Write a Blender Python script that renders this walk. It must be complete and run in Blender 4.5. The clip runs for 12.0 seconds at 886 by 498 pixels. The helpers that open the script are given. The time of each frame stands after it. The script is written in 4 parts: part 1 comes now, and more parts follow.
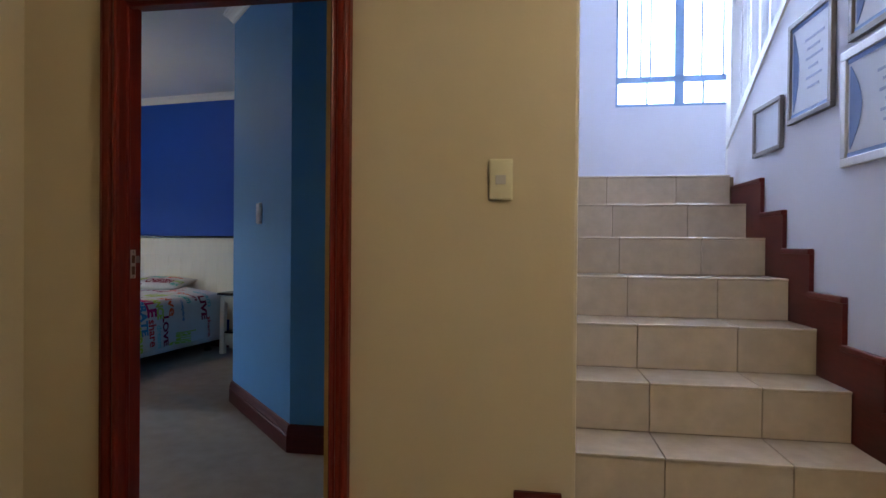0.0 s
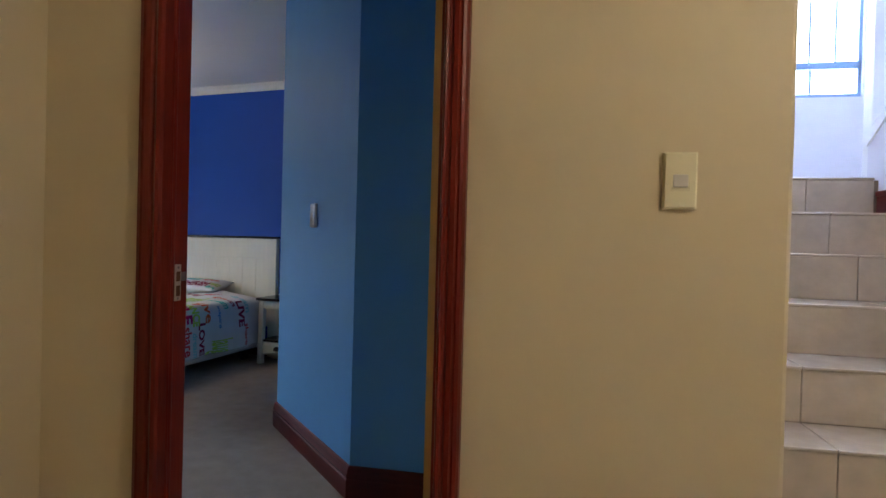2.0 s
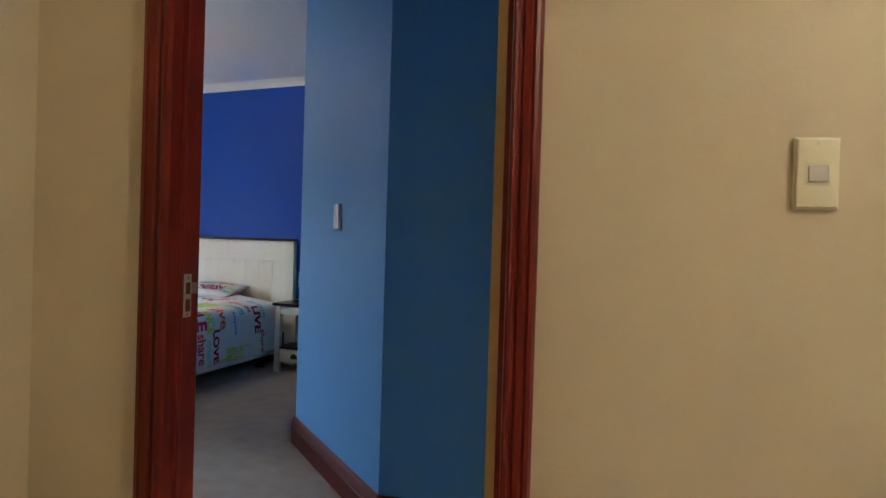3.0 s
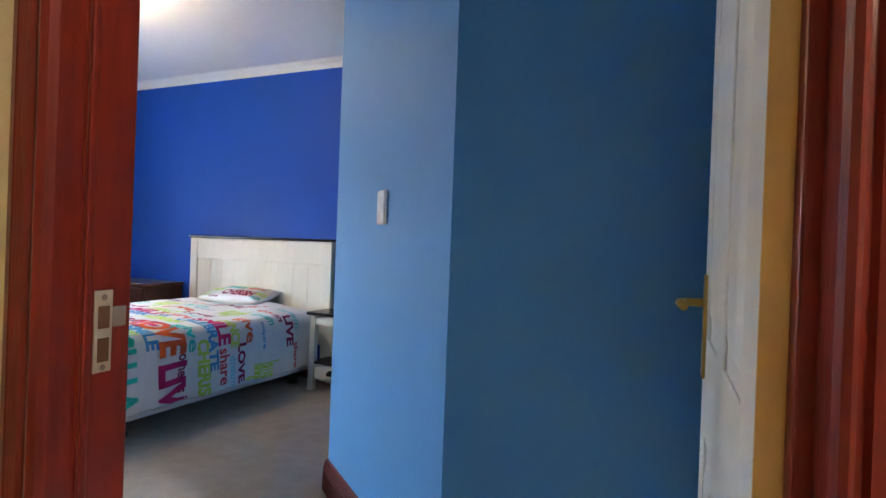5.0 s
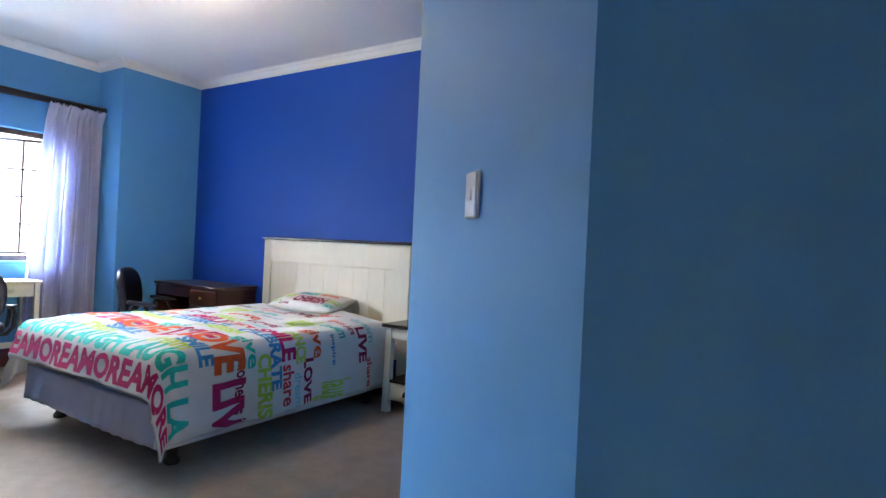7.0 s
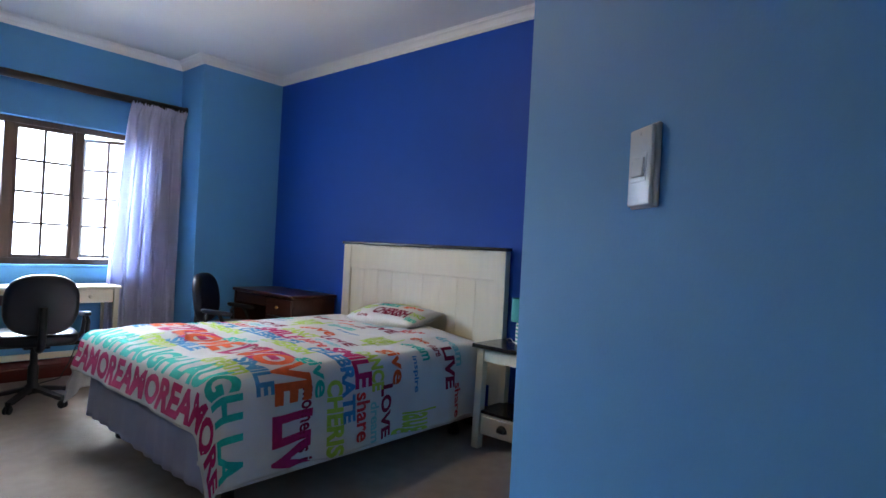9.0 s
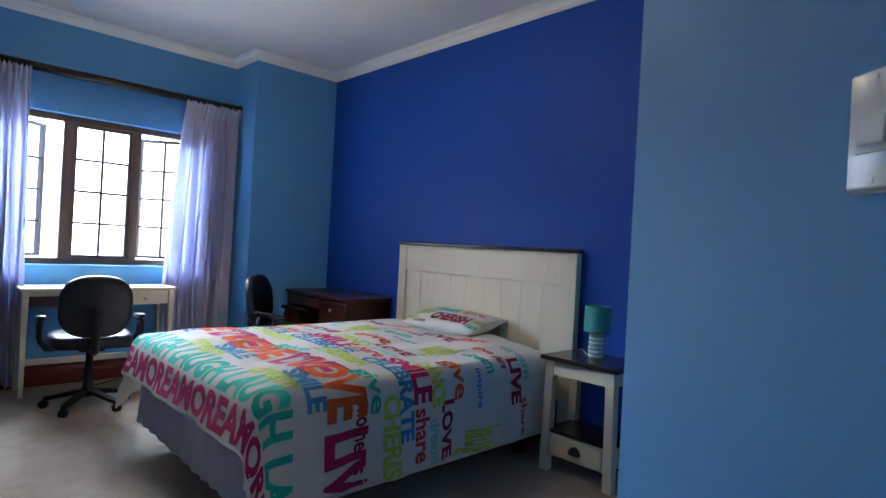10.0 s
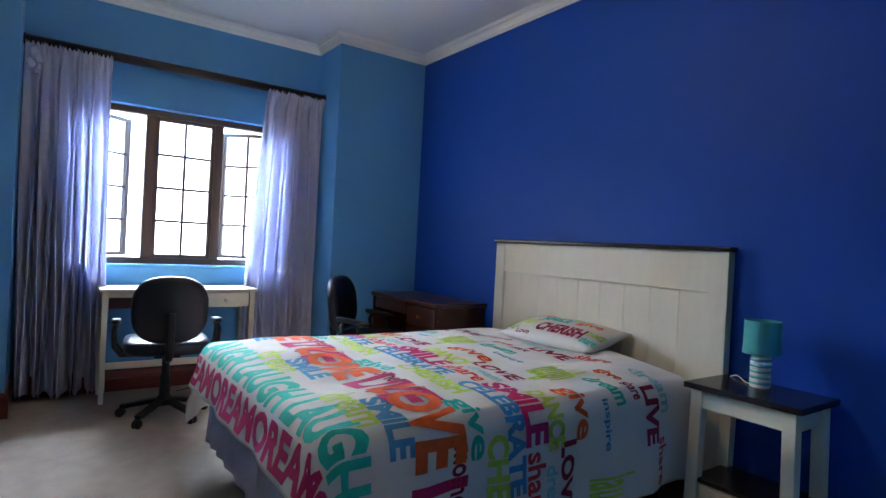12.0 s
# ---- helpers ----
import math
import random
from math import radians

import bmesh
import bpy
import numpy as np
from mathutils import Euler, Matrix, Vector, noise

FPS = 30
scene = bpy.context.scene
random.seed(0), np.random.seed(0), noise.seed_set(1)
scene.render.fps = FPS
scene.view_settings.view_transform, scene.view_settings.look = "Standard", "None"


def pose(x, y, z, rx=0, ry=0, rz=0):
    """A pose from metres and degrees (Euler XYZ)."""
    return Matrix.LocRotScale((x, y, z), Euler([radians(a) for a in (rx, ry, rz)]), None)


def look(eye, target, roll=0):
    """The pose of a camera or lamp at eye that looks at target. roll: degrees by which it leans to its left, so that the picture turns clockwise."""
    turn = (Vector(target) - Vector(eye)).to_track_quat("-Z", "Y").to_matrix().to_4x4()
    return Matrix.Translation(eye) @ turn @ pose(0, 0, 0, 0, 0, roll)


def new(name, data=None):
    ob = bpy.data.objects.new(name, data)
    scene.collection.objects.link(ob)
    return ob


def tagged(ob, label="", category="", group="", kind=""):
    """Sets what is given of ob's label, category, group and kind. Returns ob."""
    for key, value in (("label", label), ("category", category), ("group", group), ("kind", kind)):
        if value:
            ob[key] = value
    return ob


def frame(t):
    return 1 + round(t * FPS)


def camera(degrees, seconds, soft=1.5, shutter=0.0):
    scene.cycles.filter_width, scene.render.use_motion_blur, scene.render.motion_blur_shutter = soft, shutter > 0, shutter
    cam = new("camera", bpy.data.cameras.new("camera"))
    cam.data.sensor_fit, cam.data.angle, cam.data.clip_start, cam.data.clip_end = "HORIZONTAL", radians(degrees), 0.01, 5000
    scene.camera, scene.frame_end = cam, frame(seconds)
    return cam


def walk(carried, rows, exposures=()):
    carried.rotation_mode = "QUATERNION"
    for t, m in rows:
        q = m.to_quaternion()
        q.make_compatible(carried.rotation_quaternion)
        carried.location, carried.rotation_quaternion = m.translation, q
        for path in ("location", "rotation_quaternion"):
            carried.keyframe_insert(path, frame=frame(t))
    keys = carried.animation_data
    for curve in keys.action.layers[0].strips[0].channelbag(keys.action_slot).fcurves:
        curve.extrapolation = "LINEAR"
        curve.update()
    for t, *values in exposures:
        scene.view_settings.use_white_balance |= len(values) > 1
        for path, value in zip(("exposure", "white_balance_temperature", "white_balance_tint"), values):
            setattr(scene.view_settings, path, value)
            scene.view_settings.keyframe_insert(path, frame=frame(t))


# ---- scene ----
cam = camera(76.6, 12.0)
PATH = [
    (0, (0.187, -0.107, 1.107), (-0.365, 1.815, 1.091), 0.5),
    (0.5, (0.084, -0.031, 1.121), (-0.473, 1.889, 1.098), 0.7),
    (1, (-0.014, 0.053, 1.135), (-0.587, 1.969, 1.11), 0.9),
    (1.5, (-0.102, 0.137, 1.141), (-0.703, 2.044, 1.118), 1.1),
    (2, (-0.238, 0.265, 1.158), (-0.871, 2.162, 1.137), 1.5),
    (2.5, (-0.348, 0.355, 1.159), (-1.003, 2.245, 1.143), 1.8),
    (3, (-0.424, 0.477, 1.167), (-1.101, 2.359, 1.151), 1.7),
    (4.8, (-0.752, 1.026, 1.151), (-1.548, 2.86, 1.144), 2.1),
    (5, (-0.781, 1.065, 1.147), (-1.593, 2.893, 1.141), 2.1),
    (5.5, (-0.837, 1.169, 1.147), (-1.704, 2.972, 1.145), 2.3),
    (6, (-0.908, 1.313, 1.153), (-1.839, 3.083, 1.152), 2.6),
    (6.5, (-0.979, 1.426, 1.147), (-1.978, 3.158, 1.149), 2.7),
    (7, (-1.095, 1.565, 1.139), (-2.164, 3.255, 1.14), 2.7),
    (9, (-1.49, 2.009, 1.142), (-2.803, 3.517, 1.147), 3.0),
    (9.5, (-1.58, 2.085, 1.135), (-2.968, 3.524, 1.134), 3.0),
    (10, (-1.722, 2.162, 1.144), (-3.167, 3.545, 1.141), 3.1),
    (10.5, (-1.853, 2.213, 1.142), (-3.348, 3.542, 1.135), 3.1),
    (11, (-1.957, 2.283, 1.125), (-3.493, 3.564, 1.119), 3.2),
    (11.5, (-2.078, 2.376, 1.128), (-3.663, 3.596, 1.117), 3.1),
    (12, (-2.183, 2.452, 1.122), (-3.823, 3.597, 1.106), 3.0),
]
walk(cam, [(t, look(eye, target, roll)) for t, eye, target, roll in PATH],
     [(0, -0.1), (1.5, 0.2), (2.5, 0.5), (3.2, 0.75), (4.8, 1.42), (5.5, 1.75), (6.2, 1.75), (7.2, 1.36), (8.8, 0.75), (10, 0.5), (12, 0.46)])

# ---- light ----
world = bpy.data.worlds.new("sky")
scene.world = world
world.use_nodes = True
wn = world.node_tree
sky = wn.nodes.new("ShaderNodeTexSky")
sky.sky_type, sky.sun_disc = "NISHITA", False
sky.sun_elevation, sky.sun_rotation = radians(52), radians(150)
wn.nodes["Background"].inputs[1].default_value = 0.12
wn.links.new(sky.outputs[0], wn.nodes["Background"].inputs[0])

sun = new("sun", bpy.data.lights.new("sun", "SUN"))
sun.data.energy, sun.data.angle, sun.data.color = 2.5, radians(0.6), (1.0, 0.95, 0.88)
sun.matrix_world = look((6, -10, 14), (0, 0, 0))


def window_light(name, eye, target, w, h, watts, colour):
    ob = new(name, bpy.data.lights.new(name, "AREA"))
    ob.data.shape, ob.data.size, ob.data.size_y, ob.data.energy, ob.data.color = "RECTANGLE", w, h, watts, colour
    ob.matrix_world = look(eye, target)
    return ob


window_light("daylight_bedroom", (-8.5, 3.28, 3.0), (-5.0, 3.28, 0.75), 3.2, 2.0, 1900, (0.66, 0.81, 1.0))
# the hall and the stairs stand square to one another, at a slight turn to the bedroom
HALL_PLACE = Matrix.Translation((1.108, 2.036, 0)) @ Matrix.Rotation(0.125, 4, "Z") @ Matrix.Translation((-0.965, -1.8534, 0))
BEDROOM_PLACE = Matrix.Identity(4)
window_light("daylight_stairs", HALL_PLACE @ Vector((0.95, 5.6, 3.0)), HALL_PLACE @ Vector((0.95, 0, 2.7)), 2.6, 2.4, 640, (0.50, 0.66, 1.0))

# ---- materials ----
def material(name, colour, rough=0.6, metal=0.0, vary=0.08, scale=6.0, bump=0.0, bump_scale=60.0, stretch=(1, 1, 1), gloss=0.5, random_amount=0.0, see_through=0.0):
    m = bpy.data.materials.new(name)
    m.use_nodes = True
    nt = m.node_tree
    b = nt.nodes["Principled BSDF"]
    b.inputs["Roughness"].default_value = rough
    b.inputs["Metallic"].default_value = metal
    b.inputs["Specular IOR Level"].default_value = gloss
    tc = nt.nodes.new("ShaderNodeTexCoord")
    mp = nt.nodes.new("ShaderNodeMapping")
    mp.inputs["Scale"].default_value = stretch
    nt.links.new(tc.outputs["Object"], mp.inputs[0])
    n1 = nt.nodes.new("ShaderNodeTexNoise")
    n1.inputs["Scale"].default_value, n1.inputs["Detail"].default_value = scale, 6
    n2 = nt.nodes.new("ShaderNodeTexNoise")
    n2.inputs["Scale"].default_value, n2.inputs["Detail"].default_value = scale * 0.13, 2
    for n in (n1, n2):
        nt.links.new(mp.outputs[0], n.inputs["Vector"])
    add = nt.nodes.new("ShaderNodeMath")
    add.operation = "ADD"
    nt.links.new(n1.outputs["Fac"], add.inputs[0])
    nt.links.new(n2.outputs["Fac"], add.inputs[1])
    ramp = nt.nodes.new("ShaderNodeMapRange")
    ramp.inputs["From Min"].default_value, ramp.inputs["From Max"].default_value = 0.6, 1.4
    ramp.inputs["To Min"].default_value, ramp.inputs["To Max"].default_value = 1 - vary, 1 + vary
    nt.links.new(add.outputs[0], ramp.inputs["Value"])
    last = ramp.outputs[0]
    if random_amount:
        info = nt.nodes.new("ShaderNodeObjectInfo")
        r2 = nt.nodes.new("ShaderNodeMapRange")
        r2.inputs["To Min"].default_value, r2.inputs["To Max"].default_value = 1 - random_amount, 1 + random_amount
        nt.links.new(info.outputs["Random"], r2.inputs["Value"])
        mul = nt.nodes.new("ShaderNodeMath")
        mul.operation = "MULTIPLY"
        nt.links.new(last, mul.inputs[0])
        nt.links.new(r2.outputs[0], mul.inputs[1])
        last = mul.outputs[0]
    mix = nt.nodes.new("ShaderNodeVectorMath")
    mix.operation = "SCALE"
    mix.inputs[0].default_value = colour
    nt.links.new(last, mix.inputs["Scale"])
    nt.links.new(mix.outputs[0], b.inputs["Base Color"])
    if bump:
        n3 = nt.nodes.new("ShaderNodeTexNoise")
        n3.inputs["Scale"].default_value, n3.inputs["Detail"].default_value = bump_scale, 4
        nt.links.new(mp.outputs[0], n3.inputs["Vector"])
        bp = nt.nodes.new("ShaderNodeBump")
        bp.inputs["Strength"].default_value, bp.inputs["Distance"].default_value = bump, 0.004
        nt.links.new(n3.outputs["Fac"], bp.inputs["Height"])
        nt.links.new(bp.outputs[0], b.inputs["Normal"])
    if see_through:
        tr = nt.nodes.new("ShaderNodeBsdfTranslucent")
        nt.links.new(mix.outputs[0], tr.inputs["Color"])
        ms = nt.nodes.new("ShaderNodeMixShader")
        ms.inputs[0].default_value = see_through
        nt.links.new(b.outputs[0], ms.inputs[1])
        nt.links.new(tr.outputs[0], ms.inputs[2])
        nt.links.new(ms.outputs[0], nt.nodes["Material Output"].inputs["Surface"])
    return m


LIGHT_BLUE = material("light_blue_paint", (0.098, 0.305, 0.585), 0.6, gloss=0.3, vary=0.03, scale=9, bump=0.12, bump_scale=120)
DEEP_BLUE = material("deep_blue_paint", (0.010, 0.074, 0.41), 0.55, gloss=0.25, vary=0.04, scale=9, bump=0.12, bump_scale=120)
CREAM = material("cream_paint", (0.66, 0.555, 0.37), 0.5, vary=0.025, scale=8, bump=0.15, bump_scale=90)
PALE = material("pale_paint", (0.72, 0.71, 0.76), 0.55, vary=0.02, scale=8, bump=0.12, bump_scale=90)
WHITE = material("ceiling_white", (0.80, 0.79, 0.78), 0.7, vary=0.02, scale=5, bump=0.1, bump_scale=140)
CORNICE = material("cornice_white", (0.82, 0.81, 0.78), 0.6, vary=0.02, scale=7)
MERANTI = material("red_brown_wood", (0.150, 0.014, 0.007), 0.34, gloss=0.3, vary=0.34, scale=14, bump=0.15, bump_scale=40, stretch=(6, 6, 0.5))
SKIRTING = material("skirting_wood", (0.100, 0.010, 0.008), 0.34, gloss=0.35, vary=0.3, scale=14, bump=0.1, bump_scale=40, stretch=(1, 1, 6))
CARPET = material("taupe_carpet", (0.36, 0.298, 0.252), 0.95, vary=0.16, scale=11, bump=0.9, bump_scale=420, gloss=0.1)
TILE = material("beige_stair_tile", (0.58, 0.48, 0.36), 0.18, vary=0.16, scale=14, bump=0.12, bump_scale=60, random_amount=0.05)
GROUT = material("stair_grout", (0.25, 0.19, 0.13), 0.9, vary=0.2, scale=30)
DOOR_WHITE = material("door_white_paint", (0.74, 0.72, 0.66), 0.38, vary=0.02, scale=8, bump=0.06, bump_scale=80)
DOOR_EDGE = material("door_edge_varnish", (0.58, 0.36, 0.12), 0.4, vary=0.12, scale=10, stretch=(4, 4, 0.4))
KEEP_WOOD = material("raw_wood_in_lock_keep", (0.10, 0.045, 0.018), 0.7, vary=0.2)
BRASS = material("brass", (0.55, 0.36, 0.10), 0.28, 1.0, vary=0.1, scale=20)
STEEL = material("nickel_plate", (0.50, 0.46, 0.38), 0.45, 0.6, vary=0.1, scale=40)
SWITCH = material("switch_plastic", (0.83, 0.77, 0.54), 0.25, vary=0.02, scale=20)
SWITCH_WHITE = material("switch_white", (0.78, 0.78, 0.76), 0.22, vary=0.02, scale=20)
ROCKER = material("switch_rocker", (0.60, 0.56, 0.50), 0.3, vary=0.03, scale=20)
DUVET = material("white_cotton", (0.62, 0.585, 0.55), 0.85, vary=0.06, scale=12, bump=0.3, bump_scale=220, gloss=0.2)
SKIRT = material("grey_bedskirt", (0.31, 0.31, 0.40), 0.85, vary=0.08, scale=10, bump=0.25, bump_scale=200, gloss=0.2)
BASE_CLOTH = material("bed_base_cloth", (0.72, 0.70, 0.70), 0.8, vary=0.04, scale=14, bump=0.2, bump_scale=150)
BLACK = material("black_plastic", (0.010, 0.010, 0.012), 0.5, gloss=0.3, vary=0.2, scale=30)
LEATHER = material("black_leather", (0.008, 0.008, 0.014), 0.38, gloss=0.3, vary=0.2, scale=30, bump=0.25, bump_scale=160)
CREAM_WOOD = material("cream_painted_wood", (0.74, 0.67, 0.52), 0.42, vary=0.05, scale=9, bump=0.08, bump_scale=60, stretch=(3, 3, 0.6))
ESPRESSO = material("dark_stained_wood", (0.016, 0.012, 0.012), 0.25, vary=0.4, scale=18, bump=0.1, bump_scale=40, stretch=(0.6, 6, 6))
MAHOGANY = material("mahogany", (0.045, 0.012, 0.007), 0.28, vary=0.4, scale=14, bump=0.08, bump_scale=40, stretch=(0.6, 6, 6))
CURTAIN = material("lavender_curtain", (0.68, 0.70, 0.86), 0.85, vary=0.07, scale=14, bump=0.2, bump_scale=240, gloss=0.2, see_through=0.40)
ROD = material("dark_rod_wood", (0.020, 0.009, 0.006), 0.35, vary=0.3, scale=14, stretch=(6, 0.6, 6))
FRAME_WOOD = material("dark_window_wood", (0.075, 0.040, 0.026), 0.45, vary=0.3, scale=16, stretch=(6, 6, 0.6))
TEAL = material("teal_shade", (0.055, 0.36, 0.36), 0.7, vary=0.04, scale=30, bump=0.25, bump_scale=300)
CERAMIC = material("white_ceramic", (0.70, 0.74, 0.72), 0.22, vary=0.02, scale=14)
CERAMIC_TEAL = material("teal_ceramic", (0.16, 0.44, 0.43), 0.22, vary=0.03, scale=14)
CORD = material("white_cord", (0.75, 0.74, 0.72), 0.4, vary=0.02, scale=20)
PAPER = material("certificate_paper", (0.64, 0.66, 0.72), 0.5, vary=0.03, scale=9)
PAPER_BLUE = material("certificate_blue", (0.16, 0.24, 0.46), 0.5, vary=0.1, scale=9)
INK = material("certificate_ink", (0.36, 0.40, 0.55), 0.6, vary=0.1, scale=30)
SILVER = material("silver_frame", (0.62, 0.60, 0.58), 0.32, 0.65, vary=0.08, scale=18)
FRAME_GREY = material("grey_wood_frame", (0.22, 0.19, 0.18), 0.4, vary=0.12, scale=18)
# pale blue puts the bright panes' glow over the bars into their colour
GLOW_TINTED_STEEL = material("glow_tinted_window_steel", (0.26, 0.40, 0.60), 0.45, vary=0.1, scale=18)
RAIL_WHITE = material("white_rail_paint", (0.80, 0.80, 0.80), 0.4, vary=0.02, scale=10)
HALL_TILE = material("hall_floor_tile", (0.46, 0.38, 0.28), 0.3, vary=0.1, scale=8)
DARK = material("dark_void", (0.008, 0.007, 0.006), 0.8, vary=0.1)


def glowing(name, colour, strength):
    m = bpy.data.materials.new(name)
    m.use_nodes = True
    b = m.node_tree.nodes["Principled BSDF"]
    b.inputs["Base Color"].default_value = (*colour, 1)
    b.inputs["Emission Color"].default_value = (*colour, 1)
    b.inputs["Emission Strength"].default_value = strength
    return m


def glazing(name):
    m = bpy.data.materials.new(name)
    m.use_nodes = True
    nt = m.node_tree
    g = nt.nodes.new("ShaderNodeBsdfGlossy")
    g.inputs["Roughness"].default_value = 0.02
    t = nt.nodes.new("ShaderNodeBsdfTransparent")
    mx = nt.nodes.new("ShaderNodeMixShader")
    mx.inputs[0].default_value = 0.05
    nt.links.new(t.outputs[0], mx.inputs[1])
    nt.links.new(g.outputs[0], mx.inputs[2])
    nt.links.new(mx.outputs[0], nt.nodes["Material Output"].inputs["Surface"])
    return m


GLASS = glazing("clear_glass")
LAMP_GLOW = glowing("lamp_diffuser", (1.0, 0.86, 0.62), 6.0)


# ---- mesh helpers ----
def mesh_of(bm, name, mat, smooth=False):
    me = bpy.data.meshes.new(name)
    bmesh.ops.recalc_face_normals(bm, faces=bm.faces)
    bm.to_mesh(me)
    bm.free()
    me.materials.append(mat)
    if smooth:
        for p in me.polygons:
            p.use_smooth = True
    return me


place_now = BEDROOM_PLACE


def part(name, bm, mat, parent=None, label="", smooth=False):
    ob = new(name, mesh_of(bm, name, mat, smooth))
    if parent is not None:
        ob.parent = parent
    else:
        ob.matrix_world = place_now
    if label:
        ob["label"] = label
    return ob


def thing(name, label, category, at=(0, 0, 0), turn=0.0, group="", kind=""):
    ob = new(name)
    ob.matrix_world = place_now @ pose(*at, 0, 0, turn)
    ob.empty_display_size = 0.1
    return tagged(ob, label, category, group, kind)


def setting(name, bm, mat, label="", category="", smooth=False):
    ob = part(name, bm, mat, None, "", smooth)
    return tagged(ob, label, category, "", "structure")


def box(bm, x0, x1, y0, y1, z0, z1, bevel=0.0, segs=2, m=None):
    mat4 = Matrix.Translation(((x0 + x1) / 2, (y0 + y1) / 2, (z0 + z1) / 2)) @ Matrix.Diagonal((abs(x1 - x0), abs(y1 - y0), abs(z1 - z0), 1))
    if m is not None:
        mat4 = m @ mat4
    made = bmesh.ops.create_cube(bm, size=1.0, matrix=mat4)
    if bevel:
        vs = set(made["verts"])
        es = [e for e in bm.edges if e.verts[0] in vs and e.verts[1] in vs]
        bmesh.ops.bevel(bm, geom=es, offset=bevel, segments=segs, affect="EDGES", profile=0.5, clamp_overlap=True)


def boxed(x0, x1, y0, y1, z0, z1, bevel=0.0, segs=2):
    bm = bmesh.new()
    box(bm, x0, x1, y0, y1, z0, z1, bevel, segs)
    return bm


def prism(bm, pts, z0, z1):
    """An upright prism over a plan polygon."""
    lo = [bm.verts.new((x, y, z0)) for x, y in pts]
    hi = [bm.verts.new((x, y, z1)) for x, y in pts]
    n = len(pts)
    bm.faces.new(lo[::-1])
    bm.faces.new(hi)
    for i in range(n):
        bm.faces.new((lo[i], lo[(i + 1) % n], hi[(i + 1) % n], hi[i]))


def slab_yz(bm, pts, x0, x1):
    """A slab between x0 and x1 over a polygon of (y, z)."""
    lo = [bm.verts.new((x0, y, z)) for y, z in pts]
    hi = [bm.verts.new((x1, y, z)) for y, z in pts]
    n = len(pts)
    bm.faces.new(lo)
    bm.faces.new(hi[::-1])
    for i in range(n):
        bm.faces.new((lo[i], hi[i], hi[(i + 1) % n], lo[(i + 1) % n]))


def sweep(bm, path, profile, closed=False):
    """Sweep a profile of (offset to the left of the path, z) along a plan path with mitred corners."""
    n = len(path)
    rings = []
    for i, p in enumerate(path):
        p = Vector(p)
        before = Vector(path[i - 1]) if (closed or i > 0) else None
        after = Vector(path[(i + 1) % n]) if (closed or i < n - 1) else None
        d0 = (p - before).normalized() if before is not None else (after - p).normalized()
        d1 = (after - p).normalized() if after is not None else d0
        n0, n1 = Vector((-d0.y, d0.x)), Vector((-d1.y, d1.x))
        mi = (n0 + n1).normalized()
        mi = mi / max(0.25, mi.dot(n0))
        rings.append([bm.verts.new((p.x + mi.x * o, p.y + mi.y * o, z)) for o, z in profile])
    k = len(profile)
    for i in range(n if closed else n - 1):
        a, b = rings[i], rings[(i + 1) % n]
        for j in range(k):
            bm.faces.new((a[j], b[j], b[(j + 1) % k], a[(j + 1) % k]))
    if not closed:
        bm.faces.new(rings[0][::-1])
        bm.faces.new(rings[-1])


def lathe(bm, profile, steps=28, m=None):
    """Turn a profile of (radius, z) round the z axis."""
    rings = []
    for r, z in profile:
        ring = []
        for i in range(steps):
            a = 2 * math.pi * i / steps
            v = Vector((max(r, 0.0003) * math.cos(a), max(r, 0.0003) * math.sin(a), z))
            ring.append(bm.verts.new(m @ v if m is not None else v))
        rings.append(ring)
    for a, b in zip(rings, rings[1:]):
        for i in range(steps):
            bm.faces.new((a[i], a[(i + 1) % steps], b[(i + 1) % steps], b[i]))
    bm.faces.new(rings[0][::-1])
    bm.faces.new(rings[-1])


def tube(bm, pts, radius, steps=10):
    """A round tube through points."""
    pts = [Vector(p) for p in pts]
    rings = []
    side = None
    for i, p in enumerate(pts):
        d = (pts[min(i + 1, len(pts) - 1)] - pts[max(i - 1, 0)]).normalized()
        if side is None:
            side = d.orthogonal().normalized()
        side = (side - d * side.dot(d)).normalized()
        up = d.cross(side)
        rings.append([bm.verts.new(p + radius * (math.cos(2 * math.pi * k / steps) * side + math.sin(2 * math.pi * k / steps) * up)) for k in range(steps)])
    for a, b in zip(rings, rings[1:]):
        for k in range(steps):
            bm.faces.new((a[k], a[(k + 1) % steps], b[(k + 1) % steps], b[k]))
    bm.faces.new(rings[0][::-1])
    bm.faces.new(rings[-1])


def pillow_shape(bm, w, d, h, m, nx=16, ny=12, power=2.6):
    """A stuffed cushion: two bulged sheets joined at the rim."""
    def bulge(u, v):
        return h / 2 * (1 - abs(u) ** power) ** 0.5 * (1 - abs(v) ** power) ** 0.5
    top, low = {}, {}
    for i in range(nx + 1):
        for j in range(ny + 1):
            u, v = 2 * i / nx - 1, 2 * j / ny - 1
            b = bulge(u, v)
            rim = i in (0, nx) or j in (0, ny)
            pinch = 1 - 0.05 * (1 - min(1, b / h * 2)) * (1 - abs(u * v))
            top[i, j] = bm.verts.new(m @ Vector((u * w / 2 * pinch, v * d / 2 * pinch, b)))
            low[i, j] = top[i, j] if rim else bm.verts.new(m @ Vector((u * w / 2, v * d / 2, -b)))
    for i in range(nx):
        for j in range(ny):
            bm.faces.new((top[i, j], top[i + 1, j], top[i + 1, j + 1], top[i, j + 1]))
            f = [low[i, j], low[i, j + 1], low[i + 1, j + 1], low[i + 1, j]]
            if len(set(f)) == 4 and bm.faces.get(f) is None:
                bm.faces.new(f)


